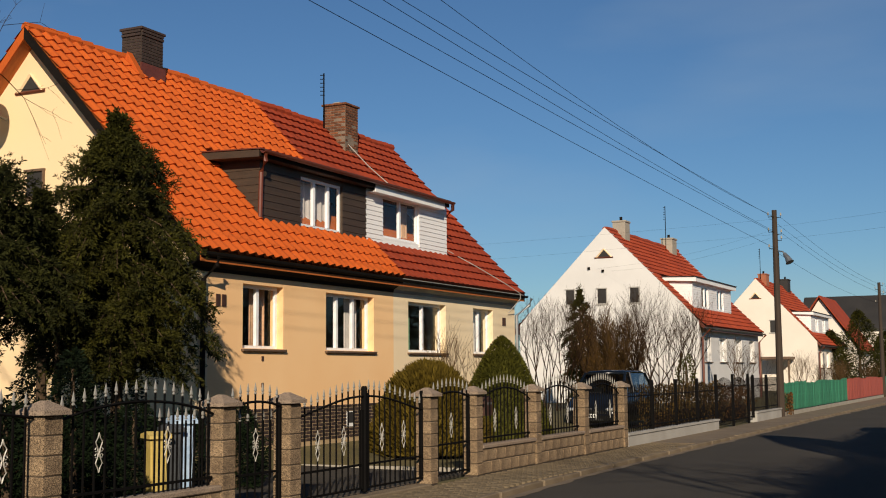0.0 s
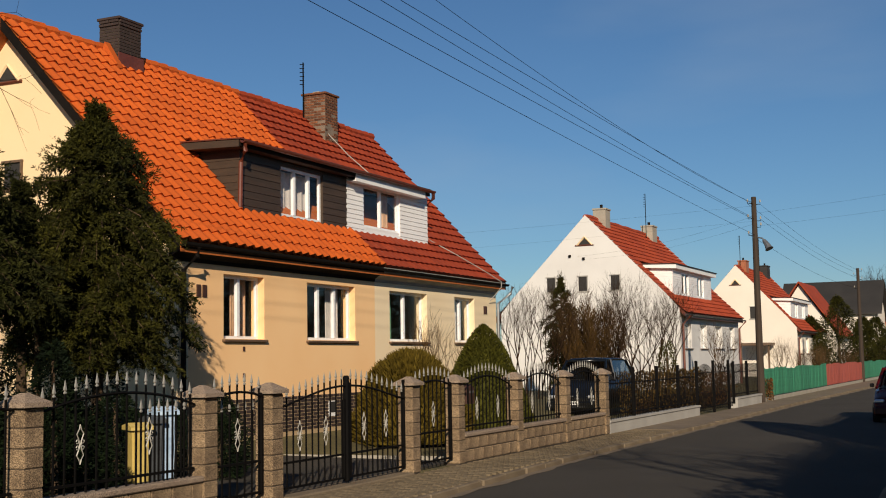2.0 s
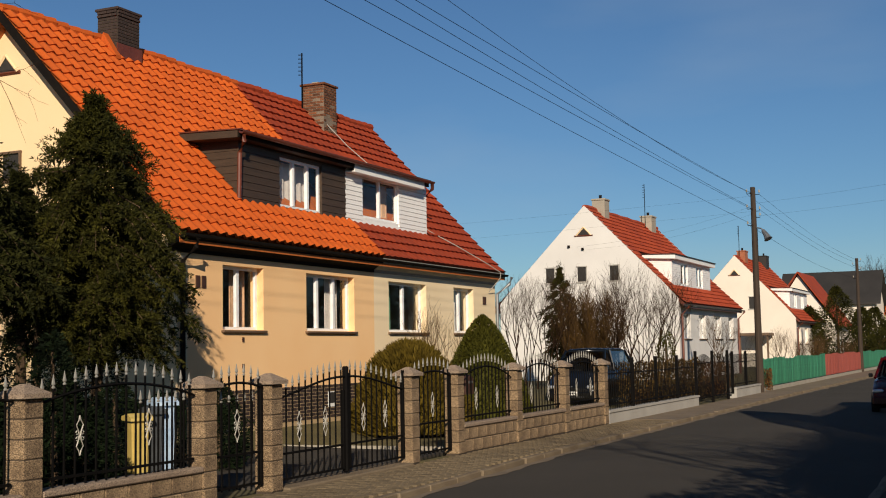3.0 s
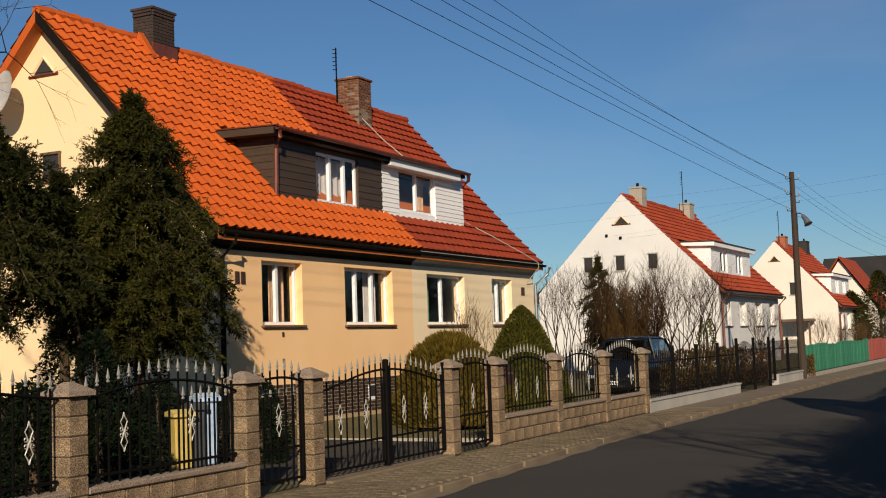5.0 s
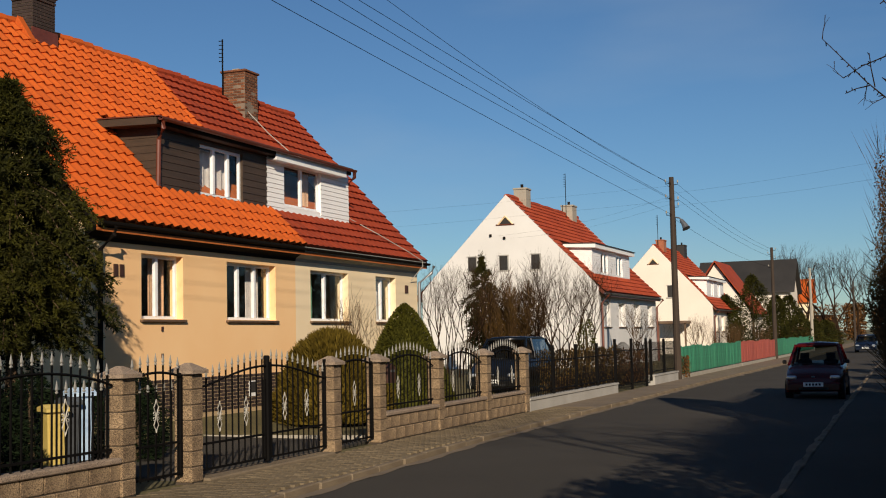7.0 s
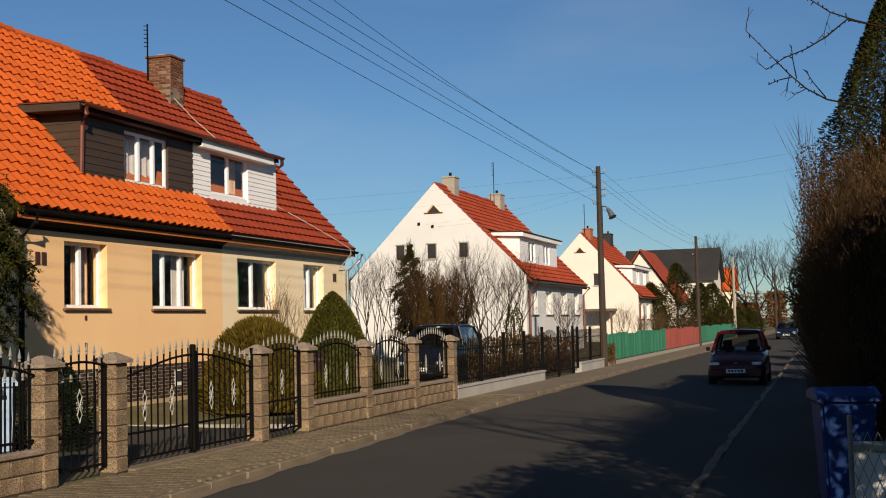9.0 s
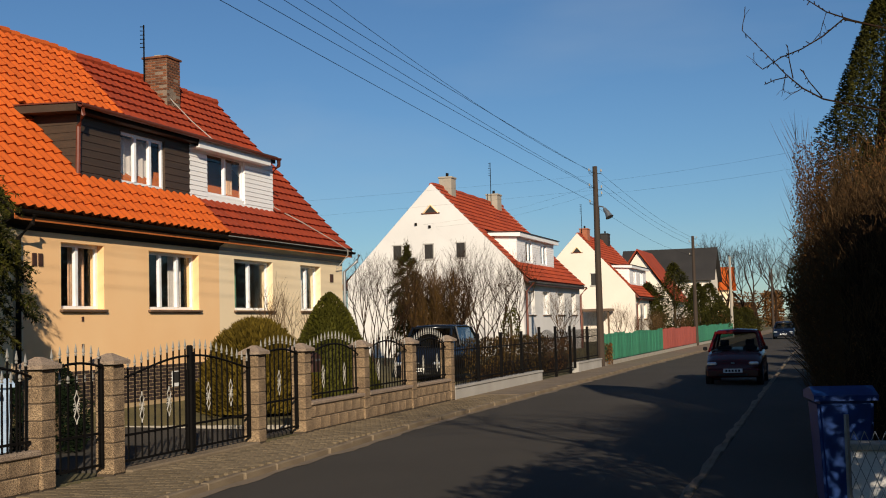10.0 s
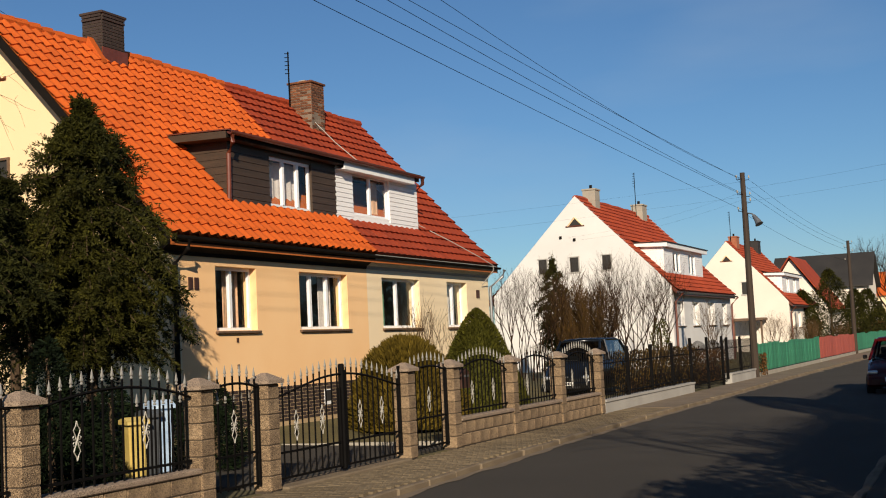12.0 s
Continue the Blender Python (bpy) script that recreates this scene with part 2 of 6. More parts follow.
def shared(name, me, parent, matrix):
    ob = new(name, me)
    ob.parent = parent
    ob.matrix_local = matrix
    return ob


# ---- ground, road, kerbs, pavements ----
KERB_L, KERB_R, FENCE, FRONT = -7.1, -1.95, -9.0, -14.0


def kerb_far(y):
    """The far kerb swings a little away from the fence and back."""
    return -7.15 - 0.42 * min(max((y - 12.0) / 10.0, 0.0), 1.0) + 0.25 * min(max((y - 48.0) / 22.0, 0.0), 1.0)


def kerb_near(y):
    return -1.45 - 0.0125 * min(max(y, 0.0), 60.0)


def ground_height(x, y):
    """The gardens on the far side rise a little towards the houses."""
    if x < -12.3:
        return 0.30 * min(1.0, (-12.3 - x) / 1.5)
    return 0.0


def build_ground():
    bm = bmesh.new()
    xs = [-2500, -400, -120, -60, -40, -30, -24, -18, -15, -14, -13.5, -13, -12.6, -12.3, -11, -9.05, KERB_L - 0.6, KERB_R + 0.6, -0.6, 4, 20, 120, 400, 2500]
    ys = [-2500, -300, -60, -20, 0, 6, 12, 18, 24, 30, 40, 50, 60, 80, 100, 140, 200, 400, 2500]
    grid = {}
    for i, x in enumerate(xs):
        for j, y in enumerate(ys):
            low = -0.14 if KERB_L - 0.7 < x < KERB_R + 0.7 else -0.03
            grid[i, j] = bm.verts.new((x, y, ground_height(x, y) + low))
    for i in range(len(xs) - 1):
        for j in range(len(ys) - 1):
            bm.faces.new((grid[i, j], grid[i + 1, j], grid[i + 1, j + 1], grid[i, j + 1]))
    tagged(part("ground", bm, "lawn"), "dry winter grass and bare soil of gardens", "ground", kind="structure")
    bm = bmesh.new()
    cols, rows = 10, 120
    g = {}
    for i in range(cols + 1):
        for j in range(rows + 1):
            u = i / cols
            y = -30 + 330 * (j / rows) ** 1.6
            x = kerb_far(y) + 0.005 + (kerb_near(y) - kerb_far(y) - 0.01) * u
            g[i, j] = bm.verts.new((x, y, -0.10 + 0.05 * (1 - (2 * u - 1) ** 2)))
    for i in range(cols):
        for j in range(rows):
            bm.faces.new((g[i, j], g[i + 1, j], g[i + 1, j + 1], g[i, j + 1]))
    tagged(part("road", bm, "asphalt", smooth=True), "worn grey asphalt road between concrete kerbs", "road", kind="structure")


def degrees_along(line, y):
    return -math.degrees(math.atan(line(y + 0.5) - line(y - 0.5)))


def build_kerb(name, line, x0, x1, y0, y1, label):
    kerb = thing(name, (0, 0, 0), label, "kerb", kind="structure")
    mx, hw = (x0 + x1) / 2, (x1 - x0) / 2
    bm = bmesh.new()
    box(bm, -hw, -0.488, -0.25, hw, 0.488, 0.0, 0.015)
    me = mesh_of("kerb_stone", bm, "kerb")
    rng = random.Random(5)
    for k in range(int(y0), int(y1)):
        shared("kerb_stone", me, kerb, pose(line(k + 0.5) + mx + rng.uniform(-0.012, 0.012), k + 0.5, rng.uniform(-0.02, 0.005), rng.uniform(-0.6, 0.6), rng.uniform(-2, 2), degrees_along(line, k + 0.5) + rng.uniform(-0.4, 0.4)))
    boxpart("kerb_bed", (line(y1) + x0 + 0.02, y1, -0.25, line(y1) + x1 - 0.01, 290, -0.01), "kerb", kerb)


build_ground()


# ---- windows ----
def window(parent, y0, y1, z0, z1, x=0.0, depth=0.16, splits=(0.5,), sill=True, sill_mat="sill", drape="curtain", drape_side=1, frame_mat="plastic_white"):
    """A window set back in an opening of a wall that faces +x, its outer face at x."""
    w = bmesh.new()
    fx0, fx1, b = x - depth - 0.06, x - depth, 0.062
    box(w, fx0, y0, z0, fx1, y1, z0 + b)
    box(w, fx0, y0, z1 - b, fx1, y1, z1)
    edges = [y0] + [y0 + (y1 - y0) * s for s in splits] + [y1]
    box(w, fx0, y0, z0 + b, fx1, y0 + b, z1 - b)
    box(w, fx0, y1 - b, z0 + b, fx1, y1, z1 - b)
    bmesh.ops.remove_doubles(w, verts=w.verts, dist=0.0005)
    win = part("window", w, frame_mat, parent, "white plastic window frame")
    for e in edges[1:-1]:
        boxpart("mullion", (fx0, e - 0.043, z0 + b, fx1 + 0.012, e + 0.043, z1 - b), frame_mat, win)
    for a, c in zip(edges, edges[1:]):
        g = bmesh.new()
        g.faces.new([g.verts.new((fx0 + 0.03, yy, zz)) for yy, zz in ((a + 0.06, z0 + 0.06), (c - 0.06, z0 + 0.06), (c - 0.06, z1 - 0.06), (a + 0.06, z1 - 0.06))])
        part("pane", g, "glass", win, "clear window glass").visible_shadow = False
    if sill:
        boxpart("sill", (x - depth, y0 - 0.05, z0 - 0.06, x + 0.07, y1 + 0.05, z0 - 0.012), sill_mat, win, "dark outer window sill", 0.008)
    if drape:
        n = 22
        wide = y1 - y0
        spans = {-1: [(0.04, 0.42)], 1: [(0.58, 0.96)], 0: [(0.04, 0.96)], 2: [(0.04, 0.27), (0.70, 0.96)]}[drape_side]
        for lo, hi in spans:
            c = bmesh.new()
            rows = [[c.verts.new((fx0 - 0.22 + 0.035 * math.sin(k * 1.9), y0 + wide * (lo + (hi - lo) * k / n), zz)) for k in range(n + 1)] for zz in (z0 + 0.04, z1 - 0.04)]
            for k in range(n):
                c.faces.new((rows[0][k], rows[0][k + 1], rows[1][k + 1], rows[1][k]))
            part("curtain", c, drape, win, "hanging curtain behind the glass", True)
    return win


def wall_x(bm, x0, x1, y0, y1, z0, z1, holes):
    """A wall between two x faces from y0 to y1 with window holes (y0, y1, z0, z1) through it."""
    y = y0
    for h in sorted(holes):
        if h[0] > y:
            box(bm, x0, y, z0, x1, h[0], z1)
        box(bm, x0, h[0], z0, x1, h[1], h[2])
        box(bm, x0, h[0], h[3], x1, h[1], z1)
        y = h[1]
    if y < y1:
        box(bm, x0, y, z0, x1, y1, z1)
    bmesh.ops.remove_doubles(bm, verts=bm.verts, dist=0.0005)


# ---- houses ----
# half section of the roof, from eave to ridge, as distance behind the front wall and height
EAVE, KINK, RIDGE = (0.28, 4.05), (-0.6, 4.95), (-4.15, 8.80)


def tile_mesh(name, mat, wave, lift, w=0.30, length=0.40):
    """One roof tile: x across, y up the slope, z off the roof."""
    bm = bmesh.new()
    n = 6
    prof = [wave * (0.5 - 0.5 * math.cos(2 * math.pi * (k / n) ** 1.3)) for k in range(n + 1)]
    top = [bm.verts.new((w * k / n * 1.04, length, 0.0 + prof[k])) for k in range(n + 1)]
    low = [bm.verts.new((w * k / n * 1.04, 0.0, lift + prof[k])) for k in range(n + 1)]
    lip = [bm.verts.new((w * k / n * 1.04, 0.004, -0.005 + prof[k] * 0.9)) for k in range(n + 1)]
    for k in range(n):
        bm.faces.new((low[k], low[k + 1], top[k + 1], top[k]))
        bm.faces.new((lip[k], lip[k + 1], low[k + 1], low[k]))
    me = mesh_of(name, bm, mat)
    return me


TILES = {k: tile_mesh("tile", k, wv, up) for k, wv, up in (("tile_orange", 0.064, 0.05), ("tile_red", 0.022, 0.062), ("tile_mid", 0.03, 0.055))}


def tile_places(y0, y1, front=True, w=0.30, course=0.335):
    """Matrices of the tiles of one roof side, from the eave up, in the house's own axes."""
    out = []
    mid = RIDGE[0]
    for (xa, za), (xb, zb) in ((EAVE, KINK), (KINK, RIDGE)):
        run = math.hypot(xb - xa, zb - za)
        n = max(1, round(run / course))
        for r in range(n):
            s = r / n
            x, z = xa + (xb - xa) * s, za + (zb - za) * s
            up = Vector(((xb - xa) / run, 0, (zb - za) / run))
            if not front:
                x, up = 2 * mid - x, Vector((-up.x, 0, up.z))
            k = 0
            y = y0
            while y < y1 - 0.02:
                across = Vector((0, 1, 0)) if front else Vector((0, -1, 0))
                normal = across.cross(up)
                m = Matrix((across, up, normal)).transposed().to_4x4()
                m.translation = (x + normal.x * 0.03, y if front else y + w, z + normal.z * 0.03)
                out.append(m)
                y += w
                k += 1
    return out


def joined_tiles(name, places, me, parent, mat):
    co = np.empty(len(me.vertices) * 3)
    me.vertices.foreach_get("co", co)
    co = co.reshape(-1, 3)
    faces = [tuple(p.vertices) for p in me.polygons]
    verts, polys = [], []
    rng = random.Random(8)
    for m in places:
        base = len(verts)
        a = np.array(m.to_3x3())
        t = np.array(m.translation) + np.array((0, 0, rng.uniform(-0.004, 0.004)))
        verts += (co @ a.T + t).tolist()
        polys += [tuple(base + i for i in f) for f in faces]
    data = bpy.data.meshes.new(name)
    data.from_pydata(verts, [], polys)
    data.materials.append(M[mat])
    ob = new(name, data)
    ob.parent = parent
    return tagged(ob, kind="stuff")


def gable_outline(base, over=0.0):
    mid = RIDGE[0]
    half = [(0.0, base), (0.0, 4.3), (KINK[0] - 0.05, KINK[1] - 0.06 + over), (RIDGE[0], RIDGE[1] - 0.10 + over)]
    return half + [(2 * mid - x, z) for x, z in half[-2::-1]]


def roof_slab(bm, y0, y1, lift=0.0, thick=0.14):
    mid = RIDGE[0]
    top = [(EAVE[0], EAVE[1] + lift), (KINK[0], KINK[1] + lift), (RIDGE[0], RIDGE[1] + lift)]
    top += [(2 * mid - x, z) for x, z in top[-2::-1]]
    low = [(x, z - thick * 1.35) for x, z in top]
    prism(bm, top + low[::-1], "y", y0, y1)


def triangle_window(house, x, z, s, y=0.0):
    bm = bmesh.new()
    prism(bm, [(x - s, z), (x + s, z), (x, z + 1.15 * s)], "y", y - 0.004, y + 0.1)
    w = part("attic_window", bm, "slate_dark", house, "small triangular attic window")
    for a, b in (((x - s, z), (x, z + 1.15 * s)), ((x, z + 1.15 * s), (x + s, z)), ((x - s * 1.2, z), (x + s * 1.2, z))):
        f = bmesh.new()
        tube(f, [(a[0], y - 0.02, a[1]), (b[0], y - 0.02, b[1])], 0.035, sides=4)
        part("window_trim", f, "gutter_brown" if a[1] == b[1] else "stucco_gable", w)


def chimney(house, x0, y0, x1, y1, z0, z1, kind):
    """A masonry stack with a corbelled head."""
    body = boxpart("chimney", (x0, y0, z0, x1, y1, z1), {"dark": "joint", "red": "mortar_old", "plain": "concrete", "clay": "clay", "slate": "slate_dark"}[kind], house, {"dark": "dark clinker brick chimney", "red": "weathered brick chimney, partly rendered", "plain": "plain rendered chimney", "clay": "reddish clay brick chimney", "slate": "dark slate-clad chimney"}[kind])
    if kind in ("plain", "clay", "slate"):
        boxpart("chimney_head", (x0 - 0.04, y0 - 0.04, z1 - 0.02, x1 + 0.04, y1 + 0.04, z1 + 0.07), {"plain": "concrete", "clay": "clay", "slate": "slate_dark"}[kind], body, bevel=0.015)
        bm = bmesh.new()
        tube(bm, [((x0 + x1) / 2, (y0 + y1) / 2, z1 + 0.05), ((x0 + x1) / 2, (y0 + y1) / 2, z1 + 0.28)], 0.07, sides=8)
        part("flue_pot", bm, "black_board", body)
        return body
    bm = bmesh.new()
    box(bm, 0.007, -0.012, 0.006, 0.233, 0.03, 0.062, 0.003)
    me = mesh_of("brick", bm, "brick_dark" if kind == "dark" else "brick_red")
    z, row = z0, 0
    rng = random.Random(3)
    while z < z1 - 0.05:
        proud = 0.025 if z > z1 - 0.15 and kind == "dark" else 0.0
        for fx, fy, length, turn in ((x0, y0, x1 - x0, 0), (x1, y0, y1 - y0, 90)):
            n = max(2, round(length / 0.24))
            unit_len = length / n
            # running bond: every other course begins and ends with half a brick
            cuts = [k * unit_len for k in range(n + 1)] if row % 2 == 0 else [0.0] + [(k + 0.5) * unit_len for k in range(n)] + [length]
            for a, b in zip(cuts, cuts[1:]):
                p = (fx + a, fy - proud, z) if turn == 0 else (fx + proud, fy + a, z)
                if kind == "red" and (z < z0 + 0.62 and rng.random() < 0.8 or rng.random() < 0.06):
                    continue
                shared("brick", me, body, pose(*p, 0, 0, turn) @ Matrix.Diagonal(((b - a) / 0.24, 1, 1, 1)))
        z += 0.075
        row += 1
    boxpart("chimney_head", (x0 - 0.05, y0 - 0.05, z1, x1 + 0.05, y1 + 0.05, z1 + 0.06), "brick_dark" if kind == "dark" else "brick_red", body, bevel=0.01)
    for k in range(2):
        yy = y0 + (y1 - y0) * (0.3 + 0.4 * k)
        boxpart("flue", ((x0 + x1) / 2 - 0.1, yy - 0.1, z1 + 0.06, (x0 + x1) / 2 + 0.1, yy + 0.1, z1 + 0.12), "concrete", body)
    return body


def antenna(x, y, z0, z1, label="thin roof aerial with short cross rods on a mast", turn=0.4):
    a = thing("roof_antenna", (x, y, z0), label, "antenna")
    bm = bmesh.new()
    tube(bm, [(0, 0, 0), (0, 0, z1 - z0)], 0.022, sides=5)
    part("mast", bm, "iron", a)
    for k in range(6):
        bm = bmesh.new()
        zz = (z1 - z0) * (0.70 + 0.055 * k)
        tube(bm, [(-0.10 * math.cos(turn), -0.10 * math.sin(turn), zz), (0.03 * math.cos(turn), 0.03 * math.sin(turn), zz)], 0.014, 0.008, 4)
        part("cross_rod", bm, "iron", a)
    return a


def gutter(house, y0, y1, mat, x=None, z=None):
    x = EAVE[0] + 0.05 if x is None else x
    z = EAVE[1] - 0.03 if z is None else z
    bm = bmesh.new()
    n = 7
    ring = [(x + 0.065 * math.cos(a), z - 0.065 * math.sin(a)) for a in (math.pi * k / n for k in range(n + 1))]
    inner = [(x + 0.055 * math.cos(a), z - 0.055 * math.sin(a)) for a in (math.pi * k / n for k in range(n, -1, -1))]
    prism(bm, ring + inner, "y", y0, y1)
    return part("gutter", bm, mat, house, "half-round eaves gutter")


def downpipe(house, pts, mat="black_board"):
    bm = bmesh.new()
    tube(bm, pts, 0.05, sides=8)
    return part("downpipe", bm, mat, house, "round rainwater downpipe")


def dormer(house, y0, y1, mat, x=-0.6, z0=4.95, z1=6.30, hole=None, siding=0.115, roof_mat="slate_dark"):
    """A dormer with a boarded front at x and boarded cheeks that run back into the roof."""
    d = bmesh.new()
    holes = [hole] if isinstance(hole, tuple) else hole or []
    wall_x(d, x - 0.12, x - 0.02, y0, y1, z0, z1, holes)
    back = -2.0
    for a, b in ((y0, y0 + 0.1), (y1 - 0.1, y1)):
        prism(d, [(x - 0.12, z0), (x - 0.12, z1), (back, z1 + 0.1), (back, z1 - 0.25)], "y", a, b)
    body = part("dormer", d, mat, house, "boarded roof dormer")
    z = z0 + 0.02
    while z < z1 - 0.03:
        top = min(z + siding - 0.007, z1)
        cut = [o for o in holes if z < o[3] and top > o[2]]
        ends = [y0 - 0.015] + [v for o in cut for v in o[:2]] + [y1 + 0.015]
        segs = list(zip(ends[::2], ends[1::2]))
        for a, b in segs:
            bm = bmesh.new()
            prism(bm, [(x - 0.02, z), (x + 0.004, z), (x - 0.008, top), (x - 0.02, top)], "y", a, b)
            part("board", bm, mat, body)
        reach = back if z > 5.9 else x - (z + 0.15 - KINK[1]) / 1.11
        bm = bmesh.new()
        prism(bm, [(y0, z), (y0 - 0.012, z), (y0 - 0.003, top), (y0, top)], "x", reach, x - 0.02)
        part("board", bm, mat, body)
        z += siding
    return body


def house_pair(y0, length, drop, name, label, left, right, tiles, split, near):
    """A steep-roofed pair of houses whose front wall faces the road; left and right give each half's front."""
    h = thing(name, (FRONT, y0, drop), label, "house")
    mid = RIDGE[0]
    base = 0.0
    for half, (a, b) in ((left, (0.0, split)), (right, (split, length))):
        bm = bmesh.new()
        wall_x(bm, -0.32, 0.0, max(a, 0.3), min(b, length - 0.3), base, 4.22, [w[:4] for w in half["windows"]])
        part("wall", bm, half["wall"], h, half["label"])
        for w in half["windows"]:
            window(h, *w[:4], splits=w[4], drape=w[5], drape_side=w[6])
        bm = bmesh.new()
        box(bm, 2 * mid, max(a, 0.3), base, 2 * mid + 0.3, min(b, length - 0.3), 4.22)
        part("back_wall", bm, half["wall"], h)
    for yy, half, sgn in ((0.0, left, 1), (length, right, -1)):
        bm = bmesh.new()
        prism(bm, gable_outline(base, 0.0 if near else 0.2), "y", yy - (0 if near else 0.12 * sgn), yy + sgn * 0.3)
        part("gable_wall", bm, half.get("gable", half["wall"]), h, "rendered gable wall")
    boxpart("floor_slab", (2 * mid + 0.3, 0.3, 0.9, -0.32, length - 0.3, 1.05), "interior", h)
    boxpart("upper_slab", (2 * mid + 0.3, 0.3, 3.9, -0.33, length - 0.3, 4.1), "interior", h)
    boxpart("inner_wall", (-3.2, 0.3, 1.05, -3.0, length - 0.3, 3.9), "interior", h)
    bm = bmesh.new()
    over = 0.30 if near else 0.05
    roof_slab(bm, -over, length + 0.06)
    roof = part("roof", bm, "soffit_wood" if near else "gutter_brown", h, label="steep tiled roof with flared eaves")
    holes = left.get("dormers", []) + right.get("dormers", [])
    for mat, (a, b) in zip(tiles, ((-over - 0.03, split), (split, length + 0.04))):
        if a >= b:
            continue
        n = max(1, round((b - a) / 0.30))
        w = (b - a) / n
        front = tile_places(a, b, True, w)
        keep = []
        for m in front:
            t = m.translation
            if any(d[0] + 0.02 < t.y + w / 2 < d[1] - 0.02 and KINK[1] - 0.05 < t.z < 6.45 for d in holes):
                continue
            keep.append(m)
        rest = keep
        if near:
            single = [m for m in keep if m.translation.z < 6.6][:150]
            chosen = {id(m) for m in single}
            rest = [m for m in keep if id(m) not in chosen]
            for m in single:
                shared("tile", TILES[mat], roof, m)
        joined_tiles("roof_tiles", rest + tile_places(a, b, False, w), TILES[mat], roof, mat)
    bm = bmesh.new()
    tube(bm, [(0, 0, 0), (0, 0.4, 0.02)], 0.11, 0.13, 8)
    ridge_me = {tiles[0]: mesh_of("ridge_tile", bm, tiles[0])}
    if tiles[1] not in ridge_me:
        ridge_me[tiles[1]] = ridge_me[tiles[0]].copy()
        ridge_me[tiles[1]].materials[0] = M[tiles[1]]
    y = -over - 0.03
    while y < length - 0.2:
        shared("ridge_tile", ridge_me[tiles[0] if y < split else tiles[1]], roof, pose(mid, y, RIDGE[1] + 0.04 + 0.015 * math.sin(y * 3.1)))
        y += 0.37
    for yy in (-0.36, length + 0.08) if near else ():
        for sgn in (1, -1):
            bm = bmesh.new()
            pts = [EAVE, KINK, RIDGE]
            pts = [(x if sgn > 0 else 2 * mid - x, z) for x, z in pts]
            for (xa, za), (xb, zb) in zip(pts, pts[1:]):
                vs = [(xa, za - 0.19), (xb, zb - 0.22), (xb, zb + 0.02), (xa, za + 0.02)]
                prism(bm, vs, "y", yy, yy + 0.045)
            part("verge_board", bm, "black_board" if sgn > 0 else tiles[0], roof, "verge board along the roof edge")
    return h, roof


